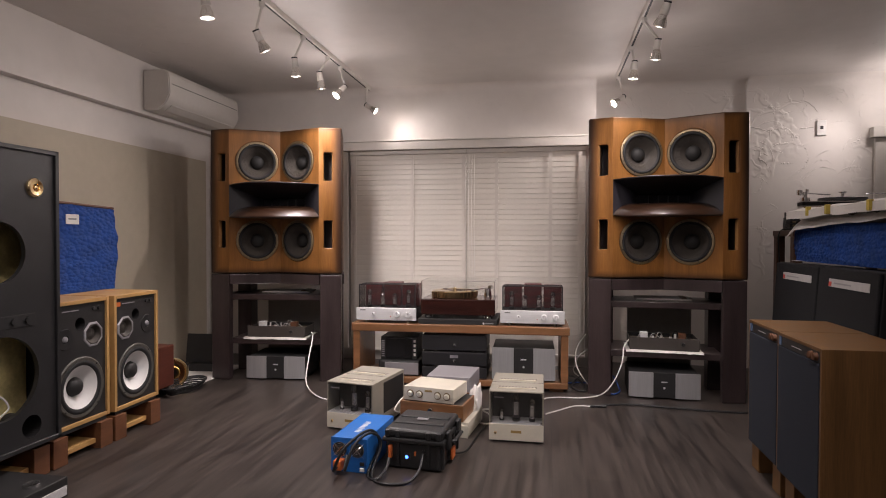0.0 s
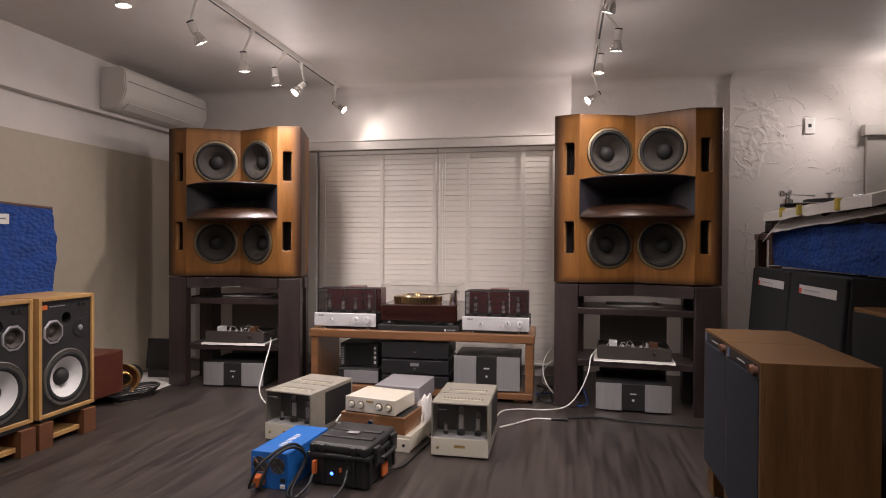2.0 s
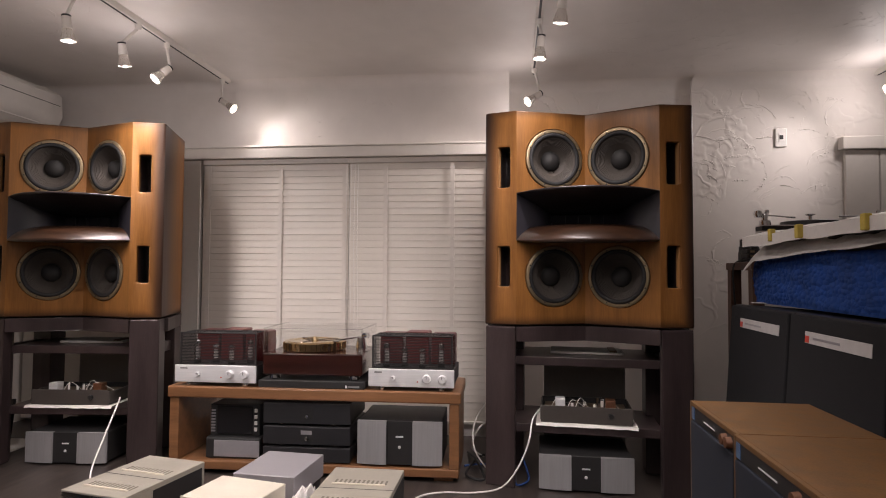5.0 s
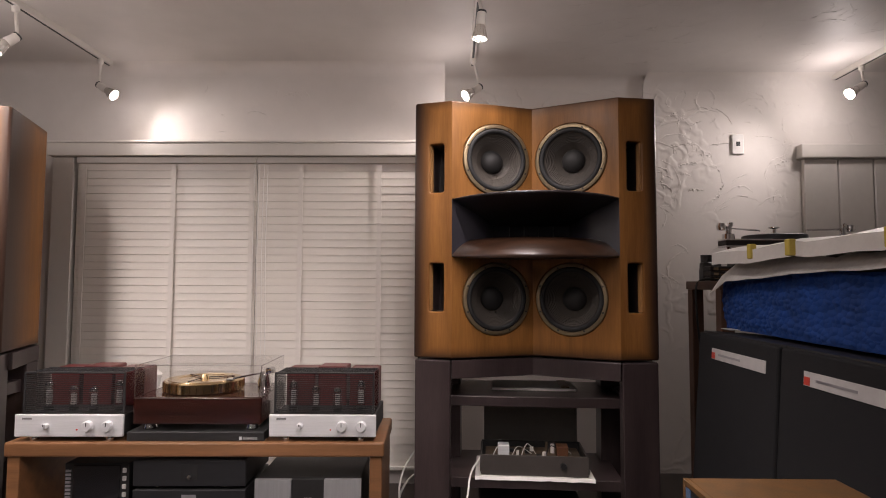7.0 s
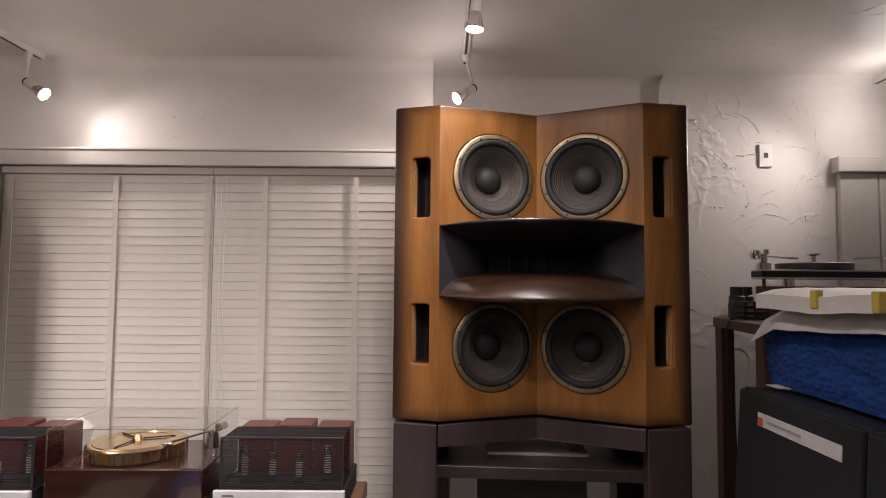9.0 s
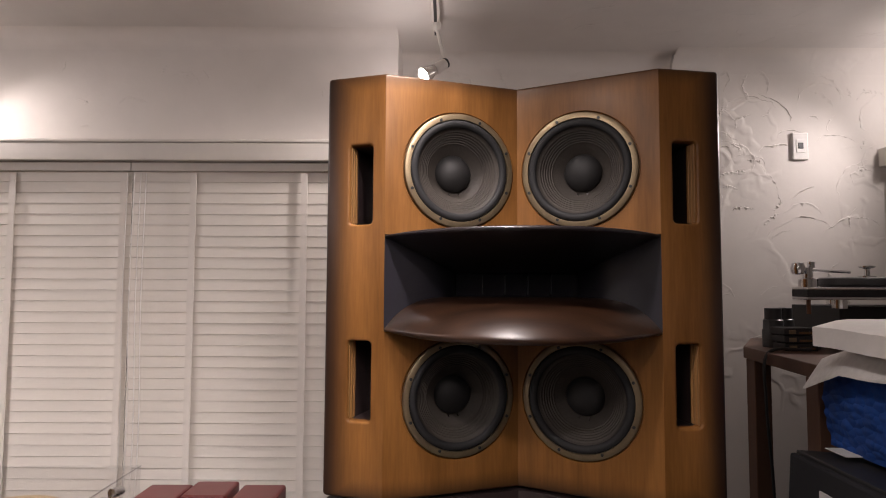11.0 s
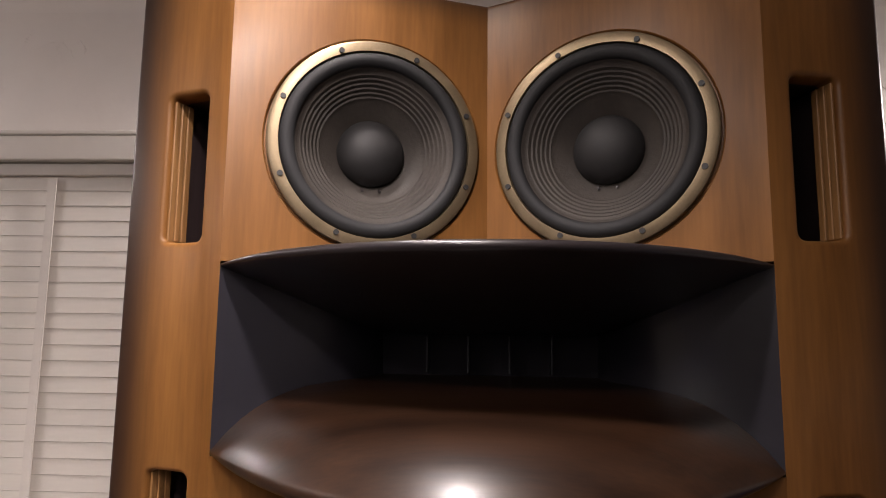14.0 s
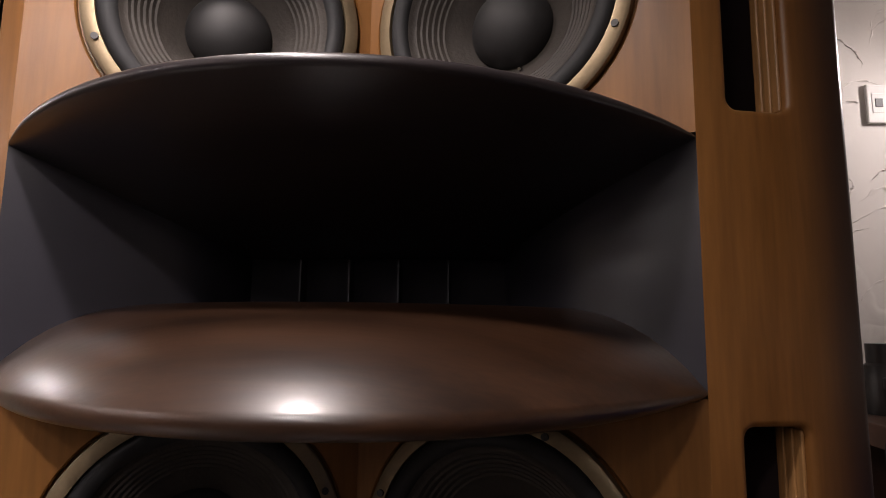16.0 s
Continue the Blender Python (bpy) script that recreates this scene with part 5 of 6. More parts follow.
cables = (
    ("power_cable", CABLE, 0.0065, ((-1.075, 2.13, 0.10), (-1.06, 2.06, 0.06), (-1.03, 2.10, 0.16), (-0.985, 2.2, 0.185), (-0.95, 2.26, 0.12), (-0.96, 2.14, 0.012), (-0.88, 2.07, 0.008), (-0.78, 2.1, 0.01), (-0.745, 2.18, 0.04), (-0.745, 2.238, 0.088)), "black cable looping from the inverter to the case"),
    ("power_cable", CABLE, 0.0065, ((-1.125, 2.13, 0.04), (-1.12, 2.08, 0.05), (-1.07, 2.1, 0.15), (-1.0, 2.24, 0.185), (-0.97, 2.3, 0.1), (-0.985, 2.16, 0.01), (-0.93, 2.11, 0.008), (-0.905, 2.19, 0.03), (-0.905, 2.235, 0.06)), "black cable looping from the inverter to the case"),
    ("power_cable", CABLE, 0.005, ((-0.63, 2.43, 0.03), (-0.58, 2.55, 0.006), (-0.55, 2.8, 0.006), (-0.5, 3.1, 0.006), (-0.4, 3.3, 0.006)), "thin black cable lying on the floor"),
    ("white_cable", WCABLE, 0.0045, ((-0.21, 3.16, 0.08), (-0.2, 3.5, 0.03), (-0.1, 3.64, 0.009), (0.06, 3.66, 0.009), (0.19, 3.66, 0.04), (0.27, 3.67, 0.13), (0.325, 3.70, 0.25), (0.345, 3.78, 0.335), (0.37, 3.84, 0.365), (0.40, 3.90, 0.38)), "white cable rising to the shelf of the stand"),
    ("white_cable", WCABLE, 0.0045, ((-1.98, 3.88, 0.36), (-1.93, 3.78, 0.33), (-1.91, 3.66, 0.20), (-1.86, 3.50, 0.06), (-1.7, 3.35, 0.009), (-1.5, 3.28, 0.009), (-1.36, 3.2, 0.05)), "white cable hanging from the shelf to the floor"),
    ("white_cable", WCABLE, 0.0045, ((-0.18, 3.14, 0.04), (-0.1, 3.34, 0.008), (0.0, 3.46, 0.006), (0.1, 3.47, 0.006)), "thin white cable on the floor by the rack"),
    ("white_cable", WCABLE, 0.005, ((-0.62, 3.05, 0.06), (-0.55, 2.98, 0.012), (-0.46, 3.0, 0.03), (-0.56, 3.12, 0.05), (-0.48, 3.2, 0.03)), "tangled white cables between the amplifiers"),
    ("white_cable", WCABLE, 0.005, ((-1.10, 3.16, 0.04), (-1.05, 3.05, 0.02), (-1.0, 2.95, 0.06), (-1.04, 2.85, 0.10), (-1.02, 3.0, 0.14), (-0.98, 3.1, 0.10)), "tangled white cables between the amplifiers"),
    ("white_cable", WCABLE, 0.0045, ((0.12, 4.25, 0.35), (0.05, 4.1, 0.28), (0.03, 3.98, 0.2), (0.06, 3.9, 0.12), (0.14, 3.93, 0.02), (0.2, 4.1, 0.006)), "white cables behind the rack end"),
    ("white_cable", WCABLE, 0.005, ((0.15, 4.2, 0.25), (0.06, 4.05, 0.22), (0.02, 4.1, 0.1), (0.08, 4.2, 0.02)), "white cables behind the rack end"),
    ("blue_cable", BCABLE, 0.006, ((0.3, 4.0, 0.09), (0.33, 3.86, 0.02), (0.27, 3.80, 0.008), (0.24, 3.95, 0.008), (0.1, 4.1, 0.008), (-0.02, 4.05, 0.01)), "blue cable on the floor beside the stand"),
    ("power_cable", CABLE, 0.006, ((0.1, 3.47, 0.007), (0.35, 3.56, 0.007), (0.6, 3.53, 0.007), (0.9, 3.5, 0.007), (1.15, 3.5, 0.007)), "black cable along the floor before the stand"),
    ("power_cable", CABLE, 0.007, ((-0.02, 4.3, 0.01), (0.05, 4.0, 0.06), (0.1, 3.85, 0.01), (0.0, 3.9, 0.02), (0.08, 4.2, 0.03), (0.15, 4.0, 0.01)), "tangled black cables behind the rack end"),
)
for nm, mt, r, pts, lab in cables:
    tagged(part(nm, hose(pts, r, 8, 7), mt, smooth=True), lab, "cable")
tagged(part("cable_plug", rod((0.10, 3.47, 0.009), (0.20, 3.475, 0.009), 0.009, 12), BLACKP, smooth=True), "black inline cable connector on the floor", "connector")


# ---- on the left: monitor loudspeakers and the empty cabinet ----
def paper_woofer(parent, x, z):
    """A white-coned woofer in a cast rim, facing local -y."""
    turn = pose(x, 0, z, 90)
    rim = part("woofer", lathe([(0.133, 0.0), (0.133, 0.005), (0.148, 0.007), (0.153, 0.003), (0.153, 0)], 48, turn), GREYBOX_RIM, parent, "white-coned woofer in a grey rim", True)
    part("surround", lathe([(0.134, 0.004), (0.126, 0.009), (0.116, 0.008), (0.108, 0.002)], 48, turn), RUBBER, rim, smooth=True)
    part("cone", lathe([(0.108, 0.002), (0.095, -0.008), (0.07, -0.025), (0.045, -0.042)], 48, turn), WHITECONE, rim, smooth=True)
    part("dust_cap", lathe([(0.048, -0.04), (0.04, -0.02), (0.022, -0.009), (0, -0.006)], 32, turn), CAP, rim, smooth=True)
    for k in range(4):
        an = radians(45 + 90 * k)
        part("screw", rod((x + 0.143 * math.cos(an), -0.006, z + 0.143 * math.sin(an)), (x + 0.143 * math.cos(an), -0.010, z + 0.143 * math.sin(an)), 0.004, 8), BLACK, rim)


GREYBOX_RIM = material("cast_rim_grey", (0.10, 0.095, 0.085), 0.5, 0.4, vary=0.1, scale=12)


def monitor(m, flip, label):
    """A three-way studio monitor facing local -y, base centre at the origin."""
    sp = thing("studio_monitor", m, label, "loudspeaker", "white-coned studio monitors")
    w, h, d, t = 0.37, 0.625, 0.42, 0.019
    for lo, hi in (((-w / 2, 0, 0), (-w / 2 + t, d, h)), ((w / 2 - t, 0, 0), (w / 2, d, h)), ((-w / 2 + t, 0, h - t), (w / 2 - t, d, h)), ((-w / 2 + t, 0, 0), (w / 2 - t, d, t)), ((-w / 2 + t, d - t, t), (w / 2 - t, d, h - t))):
        part("cabinet_board", box(lo, hi, 0.0015, 1), BIRCH, sp, "pale wood veneer")
    bm = bmesh.new()
    f = -1 if flip else 1
    holed_panel(bm, (-w / 2 + t, 0.012, t), (1, 0, 0), (0, 0, 1), w - 2 * t, h - 2 * t, [circle_loop(w / 2 - t, 0.186 - t, 0.134, 40), circle_loop(w / 2 - t + f * -0.085, 0.44 - t, 0.05, 28), circle_loop(w / 2 - t + f * 0.0, 0.505 - t, 0.032, 24)], 0.06, (0, 1, 0))
    part("baffle", bm, BLACK, sp)
    holder = part("driver_plate", box((-0.16, 0.0118, 0.545), (0.16, 0.0122, 0.60)), BLACKP, sp)
    holder["label"] = "black control plate"
    for x in (0.09, 0.125):
        part("dial", rod((x, 0.012, 0.572), (x, 0.004, 0.572), 0.011, 16), BLACKP, holder)
    part("badge", box((-0.158, 0.0095, 0.562), (-0.125, 0.0118, 0.585)), ORANGE, holder)
    part("print_bar", box((-0.112, 0.0105, 0.572), (-0.01, 0.0118, 0.577)), GREYBOX, holder)
    for ob_x, ob_z in ((0.0, 0.186),):
        n0 = len(sp.children)
        paper_woofer(sp, ob_x, ob_z)
        for c in list(sp.children)[n0:]:
            c.matrix_basis = pose(0, 0.012, 0)
    x, z = f * -0.085, 0.44
    sq = part("midrange", lathe([(0.054, 0.0), (0.056, 0.005), (0.064, 0.004), (0.067, 0)], 8, pose(x, 0.012, z, 90) @ pose(0, 0, 0, 0, 0, 22.5)), GREYBOX, sp, "midrange driver in a silver eight-sided frame")
    part("cone", lathe([(0.055, 0.002), (0.046, 0.004), (0.042, -0.002), (0.03, -0.016), (0.018, -0.012), (0, -0.004)], 32, pose(x, 0.012, z, 90)), CONE, sq, smooth=True)
    tw = part("tweeter", lathe([(0.052, 0), (0.05, 0.004), (0.022, 0.003), (0.02, -0.004), (0.012, 0.004), (0, 0.006)], 32, pose(f * 0.095, 0.0115, 0.44, 90)), BLACKP, sp, smooth=True)
    part("dome", lathe([(0.016, 0.0), (0.012, 0.007), (0, 0.010)], 20, pose(f * 0.095, 0.0115, 0.44, 90)), GREYBOX, tw, smooth=True)
    return sp


monitor(pose(-2.457, 2.536, 0.158, 0, 0, 91.5), False, "pale wood studio monitor with a white woofer on wooden blocks")
monitor(pose(-2.465, 2.145, 0.158, 0, 0, 90), True, "pale wood studio monitor with a white woofer beside the black cabinet")


def pallet(y0, y1):
    """Wooden risers: two blocks with boards between."""
    p = thing("wooden_riser", pose(-2.45, 0, 0), "red-brown wooden riser of blocks and boards", "riser", "wooden risers")
    for a, b in ((y0, y0 + 0.085), (y1 - 0.085, y1)):
        part("block", box((-0.42, a, 0.0), (0.0, b, 0.135), 0.003), REDWOOD, p)
    part("board", box((-0.40, y0 + 0.085, 0.03), (-0.03, y1 - 0.085, 0.055), 0.002), BIRCH, p)
    part("board", box((-0.40, y0 + 0.02, 0.137), (-0.02, y1 - 0.02, 0.156), 0.002), BLACK, p)


pallet(2.35, 2.72)
pallet(1.95, 2.33)
pallet(1.30, 1.93)

cab = thing("empty_cabinet", pose(-2.435, 1.97, 0.158), "large black loudspeaker cabinet with two empty driver holes", "loudspeaker cabinet")
cw, ch, cd = 0.74, 1.335, 0.5
bm = bmesh.new()
holed_panel(bm, (0, 0, 0), (0, -1, 0), (0, 0, 1), cw, ch, [circle_loop(0.29, 0.333, 0.18, 56), circle_loop(0.305, 0.872, 0.132, 56), circle_loop(0.150, 0.095, 0.05, 32)], 0.022, (-1, 0, 0))
bmesh.ops.delete(bm, geom=[f for f in bm.faces if len(f.verts) > 20], context="FACES_ONLY")
part("baffle", bm, BLACKP, cab, "matt black baffle with round cutouts")
bm = bmesh.new()
for lo, hi in (((-cd, -cw, 0), (0, -cw + 0.02, ch)), ((-cd, -0.02, 0), (0.012, 0, ch)), ((-cd, -cw, ch - 0.02), (0.012, 0, ch + 0.0)), ((-cd, -cw, 0), (0.012, 0, 0.02))):
    box(lo, hi, 0.002, 1, bm)
part("shell", bm, BLACKP, cab, "black cabinet shell with a raised edge")
part("lining", box((-0.17, -cw + 0.03, 0.03), (-0.15, -0.03, ch - 0.03)), INNER, cab, "yellow fibre lining seen through the holes")
part("port_tube", lathe([(0.05, 0), (0.05, 0.12), (0.0, 0.12)], 32, pose(-0.005, -0.150, 0.095, 0, -90, 0)), BLACK, cab)
drv = part("gold_driver", lathe([(0.012, -0.004), (0.018, 0.012), (0.034, 0.014), (0.042, 0.008), (0.044, 0)], 36, pose(0.001, -0.126, 1.158, 0, 90, 0)), GOLD, cab, "small gold horn driver", True)
part("bullet", lathe([(0.012, 0), (0.009, 0.012), (0, 0.018)], 20, pose(0.001, -0.126, 1.158, 0, 90, 0)), GOLD, drv, smooth=True)
part("terminal_plate", box((0, -0.42, 0.545), (0.003, -0.13, 0.60), 0.001), BLACK, cab)
for y in (-0.17, -0.24):
    part("dial", rod((0.003, y, 0.572), (0.012, y, 0.572), 0.014, 16), BLACKP, cab)
tagged(part("white_cable", hose([(-2.50, 1.66, 0.36), (-2.46, 1.68, 0.42), (-2.45, 1.72, 0.36), (-2.47, 1.66, 0.31), (-2.48, 1.70, 0.28)], 0.004, 6), WCABLE, smooth=True), "white wires hanging in the lower hole", "cable")

bl = thing("blue_covered_box", pose(-2.78, 2.79, 0.783), "box in a puckered bright blue stretch cover with a paper tag", "covered box")


def puckered(lo, hi, seed, amp=0.012, sx=24):
    """A soft padded block."""
    bm = bmesh.new()
    bmesh.ops.create_cube(bm, size=1)
    bmesh.ops.subdivide_edges(bm, edges=bm.edges[:], cuts=sx, use_grid_fill=True)
    c, s = [(a + b) / 2 for a, b in zip(lo, hi)], [b - a for a, b in zip(lo, hi)]
    for v in bm.verts:
        q = v.co.copy()
        p = Vector((c[0] + q.x * s[0], c[1] + q.y * s[1], c[2] + q.z * s[2]))
        rnd = max(abs(q.x), 0) + max(abs(q.y), 0) + max(abs(q.z), 0)
        pull = max(rnd - 0.98, 0) * 0.05
        n = noise.fractal(p * 14 + Vector((seed, 0, 0)), 1.0, 2.0, 4) * amp
        p += Vector(q).normalized() * (n - pull)
        if q.z <= -0.499:
            p.z = lo[2]
        v.co = p
    return bm


part("cover", puckered((-0.25, -0.80, 0.0), (0, 0.0, 0.495), 3), QUILT, bl, smooth=True)
part("seam", hose([(-0.01, -0.7, 0.495), (-0.02, -0.5, 0.505), (-0.01, -0.25, 0.497), (-0.02, -0.02, 0.49)], 0.008, 6), REDWOOD, bl, "reddish top seam")
part("paper_tag", box((0.008, -0.41, 0.385), (0.012, -0.32, 0.44), 0.001), WHITE, bl)
part("tag_print", box((0.0125, -0.395, 0.41), (0.0132, -0.34, 0.418)), BARINK, bl)

red = thing("mahogany_box", pose(-2.76, 2.90, 0.0, 0, 0, 0), "red-brown wooden box on small feet on the floor", "box")
part("box", box((-0.42, 0.0, 0.06), (0.0, 0.40, 0.345), 0.008), MAHOG, red)
for y in (0.03, 0.34):
    part("foot", box((-0.40, y, 0.0), (-0.03, y + 0.04, 0.06), 0.004), BLACK, red)
hornb = thing("brass_horn", pose(-2.93, 3.52, 0.0, 0, 0, -6), "black driver with a polished brass bell lying on a white mat", "horn")
part("bell", lathe([(0.02, 0.0), (0.035, 0.03), (0.05, 0.05), (0.085, 0.06), (0.092, 0.058), (0.09, 0.054)], 40, pose(0.05, -0.05, 0.10, 0, 80, -50) @ Matrix.Scale(1.15, 4)), GOLD, hornb, smooth=True)
part("body", rod((-0.02, 0.08, 0.10), (0.05, -0.05, 0.10), 0.075, 28, r2=0.07), BLACKP, hornb, smooth=True)
mon = thing("flat_screen", pose(-2.96, 3.97, 0.0, 0, 0, 4), "black flat screen standing on the floor", "screen")
part("panel", box((-0.16, 0.0, 0.06), (0.18, 0.025, 0.30), 0.004), BLACK, mon, m=pose(0, 0, 0, -8, 0, 0))
part("foot", box((-0.10, -0.05, 0.0), (0.10, 0.06, 0.07), 0.004), BLACK, mon)
mat_ob = tagged(part("white_mat", box((-3.20, 3.35, 0.0), (-2.72, 4.20, 0.006), 0.002), SHEET), "thin white mat on the floor", "mat")
for i in range(5):
    pts = []
    for k in range(15):
        an = 2 * math.pi * k / 14 + i
        pts.append((-2.72 + (0.15 + 0.012 * i) * math.cos(an) * 0.55, 3.36 + (0.15 + 0.01 * i) * math.sin(an) * 1.1, 0.014 + 0.011 * i + random.uniform(0, 0.006)))
    tagged(part("coiled_cable", hose(pts, 0.006, 6, 3), CABLE, smooth=True), "coil of black cable on the floor", "cable", "coiled cables")
dev = thing("black_device", pose(-2.17, 1.73, 0, 0, 0, 0), "low black device with a silver edge on the floor", "device")
part("case", box((-0.40, -0.34, 0.0), (-0.0, 0.0, 0.085), 0.004), BLACK, dev)
part("edge_panel", box((0.0, -0.33, 0.01), (0.004, -0.01, 0.05), 0.001), SILVER, dev)
part("dial", rod((-0.06, -0.12, 0.085), (-0.06, -0.12, 0.098), 0.03, 24), CHROME, dev)


# ---- on the right: cabinets and the covered stack ----
def navy_speaker(m, w, label):
    """A veneered loudspeaker with a blue grille facing local -y."""
    sp = thing("grille_loudspeaker", m, label, "loudspeaker", "blue-grilled loudspeakers")
    h, d = 0.575, 0.34
    part("cabinet", box((-w / 2, 0.012, 0), (w / 2, d, h), 0.002), OAK, sp, "walnut-veneered cabinet")
    for s in (-1, 1):
        part("edge", box((s * (w / 2 - 0.007) - 0.007, 0.0, 0), (s * (w / 2 - 0.007) + 0.007, 0.012, h), 0.001), OAK, sp)
    part("top_edge", box((-w / 2 + 0.014, 0.0, h - 0.012), (w / 2 - 0.014, 0.012, h), 0.001), OAK, sp)
    part("grille", box((-w / 2 + 0.015, -0.003, 0.0), (w / 2 - 0.015, 0.012, h - 0.055), 0.003), NAVY, sp, "dark blue cloth grille")
    part("control_strip", box((-w / 2 + 0.015, 0.002, h - 0.052), (w / 2 - 0.015, 0.012, h - 0.013)), BLACKP, sp)
    part("blue_end", box((-w / 2 + 0.016, 0.0, h - 0.05), (-w / 2 + 0.04, 0.003, h - 0.014)), BLUE_DIM, sp)
    part("badge", box((-0.06, 0.0, h - 0.036), (0.03, 0.003, h - 0.033)), SILVER, sp)
    for x in (w * 0.30, w * 0.39):
        part("knob", lathe([(0, 0.016), (0.013, 0.014), (0.015, 0)], 18, pose(x, 0.002, h - 0.034, 90)), REDWOOD, sp, smooth=True)
    return sp


BLUE_DIM = material("dull_blue_plate", (0.07, 0.12, 0.22), 0.5, vary=0.08)
navy_speaker(pose(0.785, 2.438, 0.13, 0, 0, -90), 0.372, "veneered loudspeaker with a dark blue grille on wooden blocks")
navy_speaker(pose(0.778, 2.046, 0.13, 0, 0, -90), 0.405, "veneered loudspeaker with a dark blue grille on wooden blocks")
for y0 in (1.86, 2.26):
    p = thing("wooden_riser", pose(0.80, y0, 0), "plain wooden blocks under a loudspeaker", "riser", "wooden risers")
    part("block", box((0.0, 0.0, 0.0), (0.30, 0.09, 0.13), 0.003), OAK, p)
    part("block", box((0.0, 0.26, 0.0), (0.30, 0.35, 0.13), 0.003), OAK, p)


def label_speaker(m, w, h, label):
    """A tall black-grilled loudspeaker, leaning back, facing local -y, with a label strip at the top."""
    sp = thing("black_loudspeaker", m, label, "loudspeaker", "black-grilled loudspeakers")
    part("cabinet", box((-w / 2, 0.02, 0), (w / 2, 0.40, h), 0.004), BLACK, sp)
    part("grille", box((-w / 2 + 0.004, 0.0, 0.012), (w / 2 - 0.004, 0.02, h - 0.006), 0.008), CLOTH, sp, "black cloth grille")
    st = part("label_strip", box((-w * 0.28, -0.003, h - 0.105), (w * 0.38, 0.0, h - 0.062), 0.001), LABELGREY, sp, "grey label strip with a red end")
    part("red_end", box((-w * 0.28 + 0.004, -0.0045, h - 0.102), (-w * 0.28 + 0.032, -0.003, h - 0.078)), REDLABEL, st)
    part("print_bar", box((-w * 0.28 + 0.06, -0.0042, h - 0.088), (w * 0.1, -0.003, h - 0.080)), GREYBOX, st)
    return sp


label_speaker(pose(1.265, 3.52, 0.0, 0, 0, -90) @ pose(0, 0, 0, -4), 0.62, 0.945, "tall black-grilled loudspeaker with a grey label strip")
label_speaker(pose(1.265, 2.895, 0.0, 0, 0, -90) @ pose(0, 0, 0, -4), 0.62, 0.945, "tall black-grilled loudspeaker with a grey label strip")
sp = thing("small_black_loudspeaker", pose(1.30, 2.24, 0.0, 0, 0, -90), "black loudspeaker with a brown wooden edge", "loudspeaker")
part("cabinet", box((-0.24, 0.012, 0.0), (0.24, 0.40, 0.83), 0.004), OAK, sp)
part("grille", box((-0.225, 0.0, 0.015), (0.225, 0.013, 0.815), 0.004), CLOTH, sp)

bl2 = thing("blue_covered_box", pose(1.445, 3.87, 0.948), "long box in a bright blue puckered cover on the black loudspeakers", "covered box")
part("cover", puckered((0.0, -1.45, 0.0), (0.34, 0.0, 0.232), 9, 0.014), QUILT, bl2, smooth=True)
part("paper_slip", box((-0.03, -0.14, 0.001), (0.02, -0.06, 0.003)), WHITE, bl2)
blk = tagged(part("black_cushion", puckered((1.455, 2.45, 1.175), (1.76, 3.42, 1.248), 5, 0.02, 16), BLACK, smooth=True), "soft black cushion under the white wrap", "cushion")


def sheet_strip(name, xs, ys, top, thick, seed, mat, label):
    bm = bmesh.new()
    nx, ny = 16, 40
    grids = []
    for dz in (0, -thick):
        rows = []
        for j in range(ny + 1):
            row = []
            for i in range(nx + 1):
                u, v = i / nx, j / ny
                x, y = xs[0] + (xs[1] - xs[0]) * u, ys[0] + (ys[1] - ys[0]) * v
                w = noise.fractal(Vector((x * 3 + seed, y * 3, 0)), 1, 2, 4)
                row.append(bm.verts.new((x + 0.014 * w, y, top(u, v) + 0.012 * w + dz)))
            rows.append(row)
        grids.append(rows)
    for rows in grids:
        for a, b in zip(rows, rows[1:]):
            for i in range(nx):
                bm.faces.new((a[i], a[i + 1], b[i + 1], b[i]))
    t, b = grids
    for j in range(ny):
        for i in (0, nx):
            bm.faces.new((t[j][i], t[j + 1][i], b[j + 1][i], b[j][i]))
    for i in range(nx):
        for j in (0, ny):
            bm.faces.new((t[j][i], t[j][i + 1], b[j][i + 1], b[j][i]))
    return tagged(part(name, bm, mat, smooth=True), label, "sheet")


sheet_strip("white_wrap", (1.40, 1.82), (3.86, 2.45), lambda u, v: 1.240 - 0.085 * max(0.14 - u, 0) / 0.14 * (1 - 0.6 * v) - 0.05 * max(0.10 - v, 0) / 0.10, 0.006, 2.0, WRAP, "crumpled white plastic wrap draped over the cushion")
slab = sheet_strip("white_foam_slab", (1.36, 1.85), (3.76, 2.45), lambda u, v: 1.287 + 0.012 * v - 0.02 * max(0.15 - u, 0) / 0.15, 0.048, 7.0, SHEET, "white foam slab with strips of yellow tape")
for y in (3.425, 3.18, 2.74):
    part("yellow_tape", box((1.346, y - 0.014, 1.232), (1.37, y + 0.014, 1.286), 0.004), YELLOW, slab, "yellow tape")

